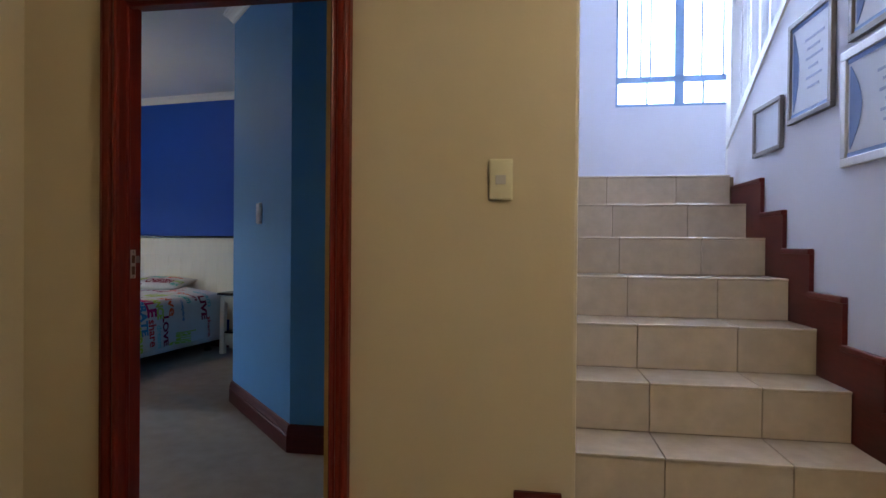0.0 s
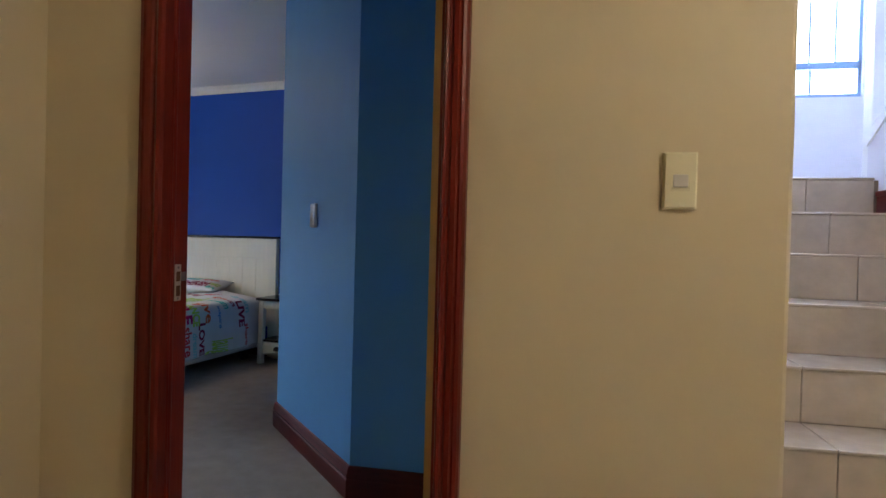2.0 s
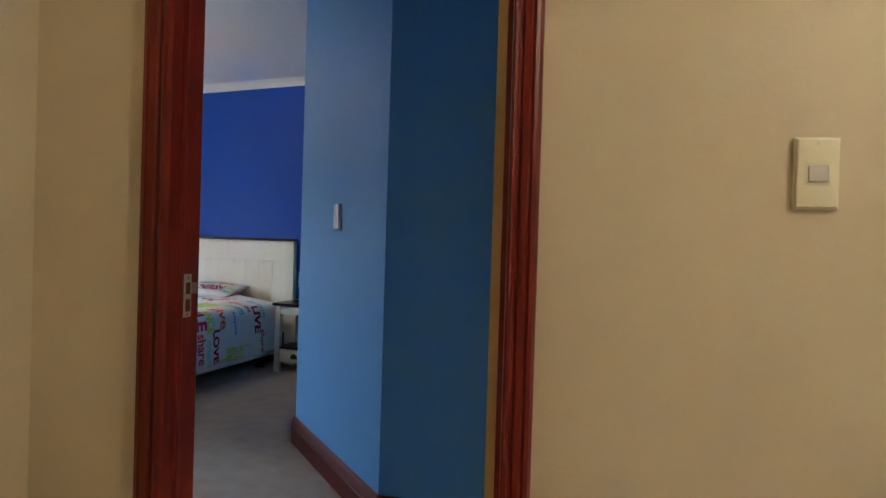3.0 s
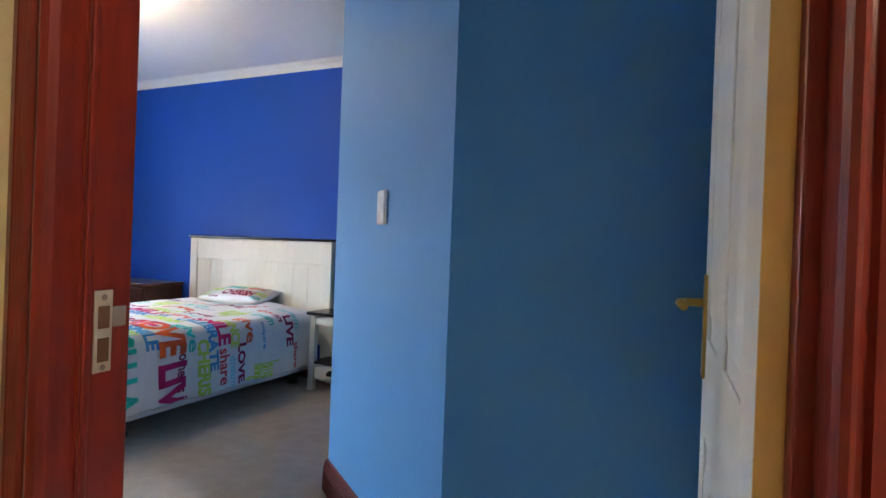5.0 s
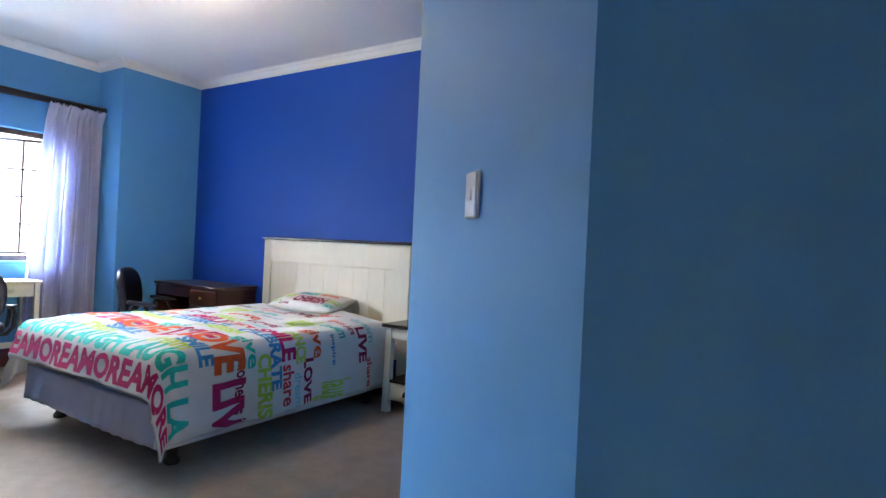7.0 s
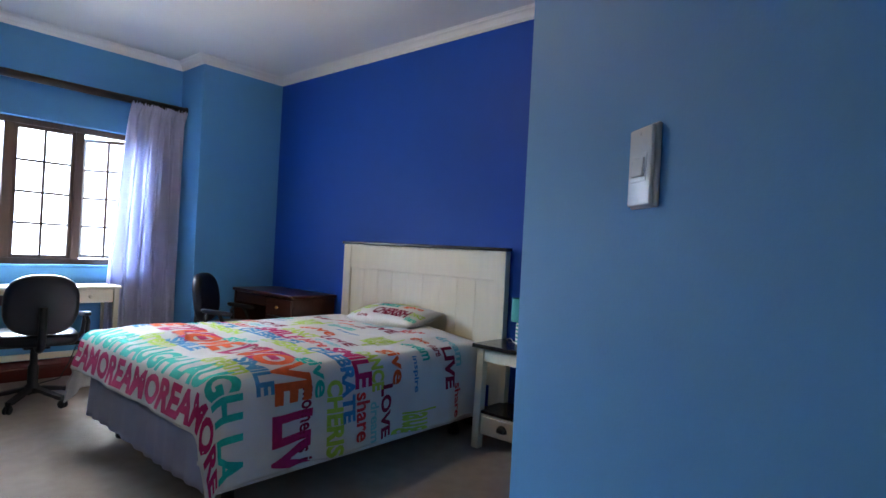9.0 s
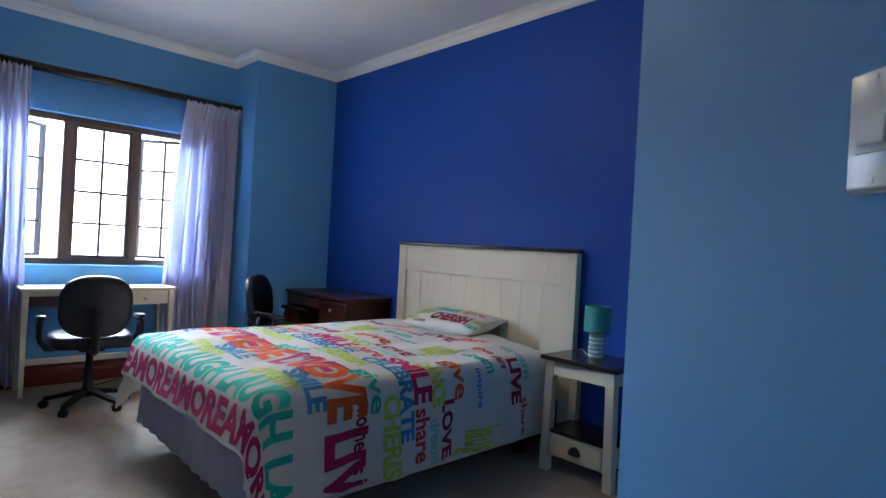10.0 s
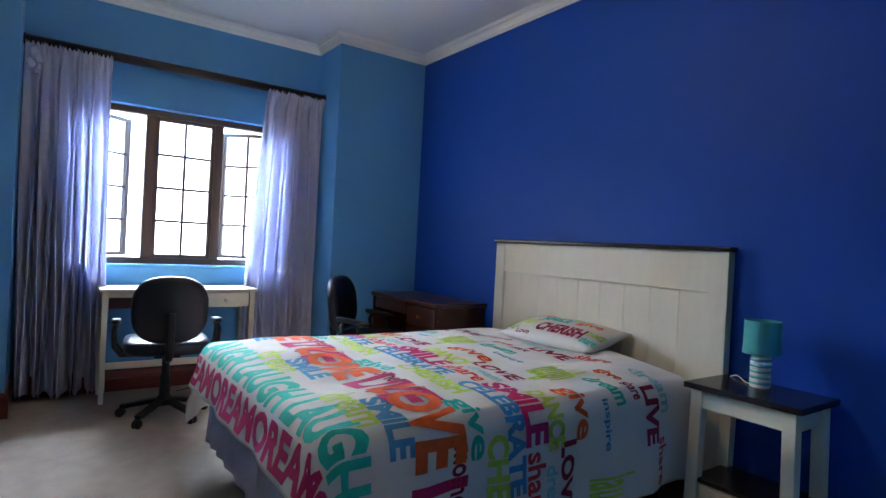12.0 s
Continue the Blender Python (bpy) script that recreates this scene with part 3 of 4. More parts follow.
def curtain(y0, y1, spread0, spread1, seed, label):
    """A gathered curtain: folds of a sheet, gathered at the top and freer lower down."""
    rnd = random.Random(seed)
    ob = thing("curtain", label, "curtain", (0, 0, 0), group="curtains at the window")
    z_top, z_low, nz = 2.222, 0.035, 46
    folds = 10
    phases = [rnd.uniform(-0.9, 0.9) for _ in range(folds + 2)]
    amps = [rnd.uniform(0.45, 1.3) for _ in range(folds + 2)]
    fades = [rnd.uniform(-0.5, 0.6) for _ in range(folds + 2)]
    n = folds * 16
    bm = bmesh.new()
    grid = []
    for k in range(nz + 1):
        t = (k / nz) ** 1.5
        z = z_top + (z_low - z_top) * t
        w0, w1 = y0 + spread0 * min(1, t * 1.4), y1 + spread1 * min(1, t * 1.4)
        head = max(0.0, 1 - t / 0.05)
        row = []
        for i in range(n + 1):
            u = i / n
            f = u * folds
            c, q = int(f), f % 1
            a = amps[c] * (1 - q) + amps[c + 1] * q
            ph = phases[c] * (1 - q) + phases[c + 1] * q
            fade = fades[c] * (1 - q) + fades[c + 1] * q
            depth = (0.016 + 0.034 * min(1, t * 2.5)) * a * (1 + fade * t)
            wave = math.sin(2 * math.pi * f + ph * (0.6 + 1.2 * t))
            # the gathers are sharp in front and flat behind
            wave = 1.25 * wave - 0.35 * abs(wave) + 0.25 * math.sin(4 * math.pi * f + 3 * ph)
            x = -6.49 + depth * wave + 0.007 * math.sin(3.1 * math.pi * f + 4 * t)
            frill = 0.017 * math.sin(5.3 * math.pi * f + 2 * ph) + 0.008 * math.sin(11 * math.pi * f)
            x = x * (1 - head) + (-6.452 + frill) * head
            y = w0 + (w1 - w0) * u + 0.014 * math.sin(math.pi * f + 4 * t + seed) + 0.010 * math.cos(2 * math.pi * f) * min(1, 3 * t)
            y = min(PIER_Y - 0.012, max(2.277, y))
            row.append(bm.verts.new((x, y, z + 0.012 * math.sin(9 * f) * (t > 0.97) + head * 0.012 * math.sin(7 * math.pi * f + ph))))
        grid.append(row)
    for a, b in zip(grid, grid[1:]):
        for i in range(n):
            bm.faces.new((a[i], a[i + 1], b[i + 1], b[i]))
    cloth = part("cloth", bm, CURTAIN, ob, "", True)
    sol = cloth.modifiers.new("thickness", "SOLIDIFY")
    sol.thickness = 0.002
    return ob


left = curtain(2.278, 2.735, 0.0, 0.02, 3, "sheer lavender gathered curtain with a bunched top, reaching the floor")
curtain(3.745, 4.202, -0.09, 0.0, 8, "sheer lavender gathered curtain hanging to the floor beside the pier")
bm = bmesh.new()
for i, (dy, dz, r) in enumerate(((0.0, 0.0, 0.030), (0.025, -0.03, 0.024), (-0.018, -0.06, 0.027), (0.012, -0.10, 0.020))):
    bmesh.ops.create_icosphere(bm, subdivisions=2, radius=r, matrix=pose(-6.425, 2.325 + dy, 2.15 + dz, 20 * i, 30, 15 * i) @ Matrix.Diagonal((0.7, 0.9, 1.3, 1)))
for v in bm.verts:
    v.co += 0.016 * noise.noise_vector(v.co * 28)
part("bunched_cloth", bm, CURTAIN, left, "", True)

# ---- bed ----
BX0, BX1, BY0, BY1, BZ = -4.985, -3.615, 3.12, 4.905, 0.585
bed = thing("bed", "double bed base and mattress with a gathered grey bedskirt", "bed")
part("base", boxed(BX0 + 0.01, BX1 - 0.01, BY0 + 0.01, BY1, 0.105, 0.335, 0.012), BASE_CLOTH, bed, "white cloth-covered bed base")
part("mattress", boxed(BX0 + 0.02, BX1 - 0.02, BY0 + 0.02, BY1 - 0.005, 0.336, BZ - 0.03, 0.045, 4), BASE_CLOTH, bed)
for x in (BX0 + 0.10, BX1 - 0.10):
    for y in (BY0 + 0.13, BY1 - 0.15):
        bm = bmesh.new()
        lathe(bm, [(0.0, 0), (0.036, 0), (0.040, 0.012), (0.036, 0.026), (0.026, 0.034), (0.026, 0.075), (0.045, 0.085), (0.045, 0.106), (0.0, 0.106)], 18, pose(x, y, 0))
        part("leg", bm, BLACK, bed, "black plastic foot", True)
bm = bmesh.new()
rows = []
n = 170
for k in range(9):
    t = k / 8
    row = []
    for i in range(n + 1):
        u = i / n
        x = BX0 - 0.004 + (BX1 - BX0 + 0.008) * u
        w = 0.005 + 0.006 * t
        y = BY0 - 0.010 - w * (0.5 + 0.5 * math.sin(2 * math.pi * u * 11 + 2.2 * math.sin(9 * u))) - 0.012 * t
        row.append(bm.verts.new((x, y, 0.338 - 0.205 * t + 0.005 * math.sin(7 * u) * t)))
    rows.append(row)
for a, b in zip(rows, rows[1:]):
    for i in range(n):
        bm.faces.new((a[i], a[i + 1], b[i + 1], b[i]))
sk = part("bedskirt", bm, SKIRT, bed, "gathered grey cloth valance", True)
sk.modifiers.new("thickness", "SOLIDIFY").thickness = 0.0025

# headboard: dark cap over cream boards
hb = thing("headboard", "cream panelled wooden headboard with a dark cap rail", "headboard")
HX0, HX1, HY = -5.085, -3.495, 4.968
part("cap", boxed(HX0 - 0.012, HX1 + 0.012, HY - 0.065, HY + 0.002, 1.155, 1.178, 0.005), ESPRESSO, hb, "dark-stained cap rail")
for x0, x1 in ((HX0, HX0 + 0.085), (HX1 - 0.085, HX1)):
    part("post", boxed(x0, x1, HY - 0.050, HY, 0.0, 1.155, 0.004), CREAM_WOOD, hb)
part("top_rail", boxed(HX0 + 0.085, HX1 - 0.085, HY - 0.046, HY, 0.965, 1.155, 0.004), CREAM_WOOD, hb)
part("bottom_rail", boxed(HX0 + 0.085, HX1 - 0.085, HY - 0.046, HY, 0.30, 0.42, 0.004), CREAM_WOOD, hb)
nb = 9
bw = (HX1 - HX0 - 0.17) / nb
for i in range(nb):
    x0 = HX0 + 0.085 + i * bw
    part("board", boxed(x0 + 0.0004, x0 + bw - 0.0004, HY - 0.034, HY - 0.014, 0.42, 0.965, 0.0018, 1), CREAM_WOOD, hb)
part("backing", boxed(HX0 + 0.085, HX1 - 0.085, HY - 0.014, HY - 0.002, 0.42, 0.965), CREAM_WOOD, hb)

# duvet: a flat sheet laid over the mattress; (u, v) are metres on the flat cloth from the mattress's foot left corner
W, L = BX1 - BX0, BY1 - BY0
DROP_L, DROP_R, DROP_F, RAD = 0.43, 0.49, 0.265, 0.11


def drape(u, v, lift=0.0):
    """The place on the draped duvet of a point of the flat cloth."""
    ox = -u if u < 0 else (u - W if u > W else 0.0)
    oy = -v if v < 0 else 0.0
    sx = -1 if u < 0 else 1
    over = math.hypot(ox, oy)
    puff = 0.018 * math.sin(5.1 * u + 1.7 * v) * math.sin(4.3 * v + 0.6) + 0.007 * math.sin(13 * u + 5 * v) * math.sin(11 * v - 4 * u)
    puff += 0.012 * noise.noise((u * 4.5, v * 4.5, 0.3)) + 0.006 * noise.noise((u * 13, v * 13, 2.3))
    cx, cy = min(max(u, 0.0), W), max(v, 0.0)
    if over < 1e-6:
        edge = min(u, W - u, v)
        sag = 0.022 * max(0.0, 1 - edge / 0.28) ** 2
        base = Vector((BX0 + cx, BY0 + cy, BZ + 0.035 - sag + puff * min(1, edge / 0.15 + 0.25) * 0.8))
        return base + Vector((0, 0, lift))
    d = Vector((sx * ox / over, -oy / over, 0))
    arc = RAD * math.pi / 2
    if over < arc:
        a = over / RAD
        out, down = RAD * math.sin(a) * 0.7, RAD * (1 - math.cos(a))
    else:
        rest = over - arc
        a = math.pi / 2
        along = v if ox > oy else u
        wave = 0.016 * math.sin(along * 11 + 0.8) + 0.010 * math.sin(along * 23 + 2)
        both = min(ox, oy) / max(over, 1e-6)
        # the far side stands out from the bed, the near side hangs plumb with a low corner
        flare, fall = (0.33, 0.94) if sx < 0 and ox > 0 else (0.05 + 0.16 * both + 0.22 * (oy / over) ** 2, 0.985 - 0.04 * oy / over)
        if sx < 0 and ox < oy:
            flare, fall = 0.27 + (flare - 0.27) * ox / oy, 0.945 + (fall - 0.945) * ox / oy
        out, down = RAD * 0.7 + rest * flare + wave * min(1, rest / 0.2), RAD + rest * fall
    place = Vector((BX0 + cx, BY0 + cy, BZ + 0.013 + puff * 0.2)) + d * (out + 0.006) - Vector((0, 0, down))
    nrm = (d * math.sin(min(a, math.pi / 2)) + Vector((0, 0, math.cos(min(a, math.pi / 2))))).normalized()
    return place + nrm * lift


duvet = thing("duvet", "white cotton duvet printed with bright coloured words, draped over the bed", "duvet")
bm = bmesh.new()
NU, NV = 168, 150
U0, U1, V0, V1 = -DROP_L, W + DROP_R, -DROP_F, L - 0.15
grid = [[bm.verts.new(drape(U0 + (U1 - U0) * i / NU, V0 + (V1 - V0) * j / NV)) for i in range(NU + 1)] for j in range(NV + 1)]
for a, b in zip(grid, grid[1:]):
    for i in range(NU):
        bm.faces.new((a[i], a[i + 1], b[i + 1], b[i]))
cover = part("cover", bm, DUVET, duvet, "", True)
sol = cover.modifiers.new("thickness", "SOLIDIFY")
sol.thickness, sol.offset = 0.010, -1

INKS = {name: material("print_" + name, c, 0.85, vary=0.26, scale=34, bump=0.3, bump_scale=220, gloss=0.2) for name, c in (
    ("magenta", (0.46, 0.020, 0.115)), ("teal", (0.020, 0.42, 0.34)), ("lime", (0.42, 0.56, 0.075)), ("orange", (0.66, 0.100, 0.022)),
    ("blue", (0.055, 0.23, 0.44)), ("maroon", (0.24, 0.015, 0.045)), ("red", (0.58, 0.040, 0.040)), ("aqua", (0.22, 0.52, 0.52)))}


def word_mesh(text, width, height, weight=0.02):
    """Flat triangles of a word, fitted to the given width and height."""
    cu = bpy.data.curves.new("word", "FONT")
    cu.body, cu.size, cu.offset, cu.resolution_u = text, 1.0, weight, 3
    ob = bpy.data.objects.new("word", cu)
    scene.collection.objects.link(ob)
    dg = bpy.context.evaluated_depsgraph_get()
    me = bpy.data.meshes.new_from_object(ob.evaluated_get(dg))
    bm = bmesh.new()
    bm.from_mesh(me)
    bpy.data.objects.remove(ob)
    bpy.data.curves.remove(cu)
    bpy.data.meshes.remove(me)
    xs, ys = [v.co.x for v in bm.verts], [v.co.y for v in bm.verts]
    ax, ay = width / (max(xs) - min(xs)), height / (max(ys) - min(ys))
    x0, y0 = min(xs), min(ys)
    for v in bm.verts:
        v.co = Vector(((v.co.x - x0) * ax, (v.co.y - y0) * ay, 0))
    return bm


def letters_of(bm):
    """The faces of a word's mesh, letter by letter; a dot stays with its stem."""
    todo, islands = set(bm.faces), []
    while todo:
        stack = [todo.pop()]
        island = []
        while stack:
            f = stack.pop()
            island.append(f)
            for e in f.edges:
                for g in e.link_faces:
                    if g in todo:
                        todo.remove(g)
                        stack.append(g)
        xs = [v.co.x for f in island for v in f.verts]
        islands.append([min(xs), max(xs), island])
    islands.sort(key=lambda i: i[0] - i[1])
    out = []
    for x0, x1, island in islands:
        mid = (x0 + x1) / 2
        home = next((o for o in out if o[0] < mid < o[1]), None)
        if home:
            home[2].extend(island)
        else:
            out.append([x0, x1, island])
    return out


LOOSE_PRINT = bmesh.new()
LOOSE_INKS = list(INKS)


def printed(text, u, v, width, height, ink, parent, place, cell=0.03, limit=9.0, pick=True):
    """A printed word, each letter a part; past the limit of u the cloth ends."""
    bm = word_mesh(text, width, height, 0.045 if text.isupper() else 0.026)
    if u + width > limit:
        bmesh.ops.bisect_plane(bm, geom=bm.verts[:] + bm.edges[:] + bm.faces[:], plane_co=(limit - u, 0, 0), plane_no=(1, 0, 0), clear_outer=True)
    for axis, size in ((0, width), (1, height)):
        for k in range(1, int(size / cell) + 1):
            co = Vector((0, 0, 0))
            co[axis] = k * cell
            no = Vector((0, 0, 0))
            no[axis] = 1
            bmesh.ops.bisect_plane(bm, geom=bm.verts[:] + bm.edges[:] + bm.faces[:], plane_co=co, plane_no=no, dist=1e-5)
    for x0, x1, faces in letters_of(bm):
        target = bmesh.new() if pick else LOOSE_PRINT
        known = {}
        for f in faces:
            for w in f.verts:
                if w not in known:
                    known[w] = target.verts.new(place(u + w.co.x, v + w.co.y))
            g = target.faces.new([known[w] for w in f.verts])
            g.smooth = True
            g.material_index = 0 if pick else LOOSE_INKS.index(ink)
        if pick:
            me = bpy.data.meshes.new("printed_letter")
            target.to_mesh(me)
            target.free()
            me.materials.append(INKS[ink])
            ob = new("printed_letter", me)
            ob.parent = parent
    bm.free()


def on_duvet(u, v):
    return drape(u, v, 0.0016)


def over_duvet(u, v):
    return drape(u, v, 0.0028)


WORDS = [
    # along the foot hem and above it
    ("MOREAMOREAMOREAMORE", U0 + 0.02, -0.250, U1 - U0 - 0.04, 0.135, "magenta"),
    ("UGH LAUGH LAUGH LAUGH LA", U0 + 0.03, -0.105, U1 - U0 - 0.05, 0.180, "teal"),
]
# one repeat of the print, 0.67 m across, read from the right-hand side of the bed
REPEAT = [
    ("dream", 1.13, 0.150, 0.31, 0.115, "lime"), ("SMILE", 1.27, 0.235, 0.30, 0.085, "blue"), ("LIVE", 1.66, 0.315, 0.36, 0.205, "magenta"), ("LOVE", 1.16, 0.325, 0.46, 0.185, "orange"),
    ("moments is", 1.56, 0.478, 0.36, 0.070, "maroon"), ("give", 1.34, 0.525, 0.28, 0.092, "teal"), ("CHERISH", 1.55, 0.622, 0.42, 0.088, "lime"),
    ("CELEBRATE", 1.18, 0.715, 0.58, 0.080, "blue"), ("SMILE", 1.23, 0.802, 0.38, 0.105, "magenta"), ("share", 1.63, 0.812, 0.24, 0.080, "red"), ("DANCE", 1.35, 0.918, 0.29, 0.080, "lime"),
    ("dream", 1.69, 0.905, 0.20, 0.055, "aqua"), ("give", 1.36, 1.045, 0.27, 0.105, "orange"), ("LOVE", 1.62, 0.985, 0.27, 0.085, "maroon"), ("laugh", 1.79, 1.09, 0.15, 0.30, "lime"),
    ("inspire", 1.49, 1.235, 0.20, 0.042, "blue"), ("dream", 1.29, 1.325, 0.24, 0.085, "teal"), ("share", 1.40, 1.445, 0.12, 0.060, "maroon"),
    ("LIVE", 1.46, 1.515, 0.25, 0.085, "maroon"), ("give", 1.25, 1.46, 0.13, 0.06, "orange"), ("share", 1.69, 1.615, 0.20, 0.070, "red"), ("dream", 1.31, 1.625, 0.28, 0.065, "aqua"),
]
for k in range(4):
    for text, u, v, w, h, ink in REPEAT:
        if u - 0.67 * k - 0.04 > U0 + 0.01 and u - 0.67 * k < U1 - 0.05:
            WORDS.append((text, u - 0.67 * k - 0.04, v * 0.915 - 0.085, w, h * 1.04, ink))
for text, u, v, w, h, ink in WORDS:
    printed(text, u, v, w, h, ink, duvet, over_duvet if ink == "orange" else on_duvet, 0.018, U1 - 0.004, u > 0.36 or v < 0)
me = bpy.data.meshes.new("faded_print")
LOOSE_PRINT.to_mesh(me)
LOOSE_PRINT.free()
for name in LOOSE_INKS:
    me.materials.append(INKS[name])
ob = new("faded_print", me)
ob.parent = duvet
tagged(ob, "", "", "", "stuff")

# pillow
PM = pose(-4.30, 4.745, 0.672, 13, 0, 2)
pillow = thing("pillow", "white pillow printed with coloured words against the headboard", "pillow")
bm = bmesh.new()
pillow_shape(bm, 0.66, 0.34, 0.11, PM)
part("pillow_case", bm, DUVET, pillow, "", True)


def on_pillow(u, v):
    p = Vector((2 * u / 0.66, 2 * v / 0.34))
    b = 0.11 / 2 * max(0.0, 1 - abs(p.x) ** 2.6) ** 0.5 * max(0.0, 1 - abs(p.y) ** 2.6) ** 0.5
    return PM @ Vector((u, v, b + 0.003))


for text, u, v, w, h, ink in (("CHERISH", -0.10, -0.115, 0.31, 0.10, "maroon"), ("dream", -0.29, -0.06, 0.15, 0.12, "lime"), ("SMILE", -0.16, 0.02, 0.20, 0.06, "teal"),
                              ("give", 0.08, 0.02, 0.16, 0.06, "orange"), ("share", 0.22, -0.13, 0.09, 0.05, "teal"), ("Love", -0.20, -0.155, 0.10, 0.03, "maroon"),
                              ("laugh", -0.30, -0.14, 0.09, 0.06, "lime"), ("DANCE", 0.215, -0.065, 0.10, 0.05, "lime"), ("dream", -0.05, 0.085, 0.20, 0.045, "lime"), ("LIVE", -0.26, 0.085, 0.16, 0.045, "magenta")):
    printed(text, u, v, w, h, ink, pillow, on_pillow)

# ---- night table and lamp ----
night = thing("night_table", "cream painted night table with dark top, open shelf and one drawer", "night table", (-3.278, 4.79, 0))
NW, ND, NH = 0.40, 0.29, 0.585
part("top", boxed(-0.225, 0.225, -0.165, 0.165, NH, NH + 0.024, 0.004), ESPRESSO, night, "dark-stained table top")
for sx in (-1, 1):
    for sy in (-1, 1):
        bm = bmesh.new()
        x, y = sx * (NW / 2 - 0.024), sy * (ND / 2 - 0.024)
        box(bm, x - 0.024, x + 0.024, y - 0.024, y + 0.024, 0, NH, 0.003)
        for v in bm.verts:
            if v.co.z < 0.02:
                v.co.x += sx * 0.012
        part("leg", bm, CREAM_WOOD, night)
for y in (-ND / 2 + 0.016, ND / 2 - 0.016):
    part("apron", boxed(-NW / 2 + 0.048, NW / 2 - 0.048, y - 0.010, y + 0.010, NH - 0.075, NH, 0.002), CREAM_WOOD, night)
for x in (-NW / 2 + 0.016, NW / 2 - 0.016):
    part("apron", boxed(x - 0.010, x + 0.010, -ND / 2 + 0.048, ND / 2 - 0.048, NH - 0.075, NH, 0.002), CREAM_WOOD, night)
part("shelf", boxed(-NW / 2 + 0.01, NW / 2 - 0.01, -ND / 2 + 0.012, ND / 2 - 0.012, 0.205, 0.223, 0.003), ESPRESSO, night, "dark-stained shelf")
part("drawer_box", boxed(-NW / 2 + 0.03, NW / 2 - 0.03, -ND / 2 + 0.02, ND / 2 - 0.02, 0.085, 0.205), CREAM_WOOD, night)
drawer = part("drawer", boxed(-NW / 2 + 0.052, NW / 2 - 0.052, -ND / 2 + 0.004, -ND / 2 + 0.022, 0.100, 0.195, 0.003), CREAM_WOOD, night)
bm = bmesh.new()
lathe(bm, [(0.034, 0.0), (0.033, 0.010), (0.027, 0.019), (0.014, 0.024), (0.0, 0.025)], 24, pose(0, -ND / 2 + 0.004, 0.137, 90, 0, 0))
for v in list(bm.verts):
    if v.co.z < 0.132:
        v.co.z = 0.132 + (v.co.z - 0.132) * 0.15
part("cup_pull", bm, BLACK, drawer, "black metal cup pull", True)

lamp = thing("table_lamp", "small table lamp with a teal drum shade and striped ceramic base", "table lamp", (-3.300, 4.84, NH + 0.024))
lamp.scale = (0.76, 0.76, 0.80)
bm = bmesh.new()
prof = [(0.0, 0.0), (0.046, 0.0), (0.050, 0.004)]
bands = 5
for i in range(bands * 2):
    z0 = 0.004 + i * 0.0145
    prof += [(0.050, z0 + 0.001), (0.0525, z0 + 0.0072), (0.050, z0 + 0.0135)]
prof += [(0.046, 0.156), (0.014, 0.160), (0.0, 0.160)]
lathe(bm, prof, 32)
part("base", bm, CERAMIC, lamp, "white ceramic base with teal bands", True)
for i in range(bands):
    z0 = 0.0185 + i * 0.029
    bm = bmesh.new()
    lathe(bm, [(0.0508, z0), (0.0532, z0 + 0.0072), (0.0508, z0 + 0.0145)], 32)
    part("band", bm, CERAMIC_TEAL, lamp, "", True)
bm = bmesh.new()
lathe(bm, [(0.0, 0.158), (0.010, 0.158), (0.010, 0.22), (0.0, 0.22)], 16)
part("lamp_holder", bm, CORD, lamp)
bm = bmesh.new()
for r0, r1, flip in ((0.092, 0.088, 0), (0.0895, 0.0855, 1)):
    a = [bm.verts.new((r0 * math.cos(2 * math.pi * i / 40), r0 * math.sin(2 * math.pi * i / 40), 0.172)) for i in range(40)]
    b = [bm.verts.new((r1 * math.cos(2 * math.pi * i / 40), r1 * math.sin(2 * math.pi * i / 40), 0.338)) for i in range(40)]
    for i in range(40):
        bm.faces.new((a[i], a[(i + 1) % 40], b[(i + 1) % 40], b[i]))
shade = part("shade", bm, TEAL, lamp, "teal fabric drum shade", True)
for z, r in ((0.172, 0.0915), (0.338, 0.0875)):
    bm = bmesh.new()
    tube(bm, [(r * math.cos(2 * math.pi * i / 40), r * math.sin(2 * math.pi * i / 40), z) for i in range(41)], 0.0018, 6)
    part("rim", bm, TEAL, shade)
bm = bmesh.new()
tube(bm, [(-0.05, 0.0, 0.006), (-0.09, 0.02, 0.005), (-0.13, 0.06, 0.012), (-0.17, 0.09, 0.018), (-0.205, 0.105, 0.006), (-0.25, 0.112, -0.03), (-0.255, 0.113, -0.25), (-0.25, 0.113, -0.5)], 0.0028, 8)
part("cord", bm, CORD, lamp, "white lamp cord", True)

# ---- dressing table under the window ----
dt = thing("writing_table", "narrow cream painted table with a drawer under the window", "table", (-6.42, 3.20, 0))
TW, TD, TH = 0.98, 0.32, 0.71
part("top", boxed(-TD / 2, TD / 2, -TW / 2, TW / 2, TH, TH + 0.022, 0.004), CREAM_WOOD, dt)
for sx in (-1, 1):
    for sy in (-1, 1):
        bm = bmesh.new()
        x, y = sx * (TD / 2 - 0.032), sy * (TW / 2 - 0.034)
        box(bm, x - 0.019, x + 0.019, y - 0.019, y + 0.019, 0, TH, 0.003)
        for v in bm.verts:
            if v.co.z < 0.02:
                v.co.x, v.co.y = x + (v.co.x - x) * 0.7, y + (v.co.y - y) * 0.7
        part("leg", bm, CREAM_WOOD, dt)
part("apron", boxed(-TD / 2 + 0.02, TD / 2 - 0.03, -TW / 2 + 0.055, TW / 2 - 0.055, TH - 0.035, TH, 0.002), CREAM_WOOD, dt)
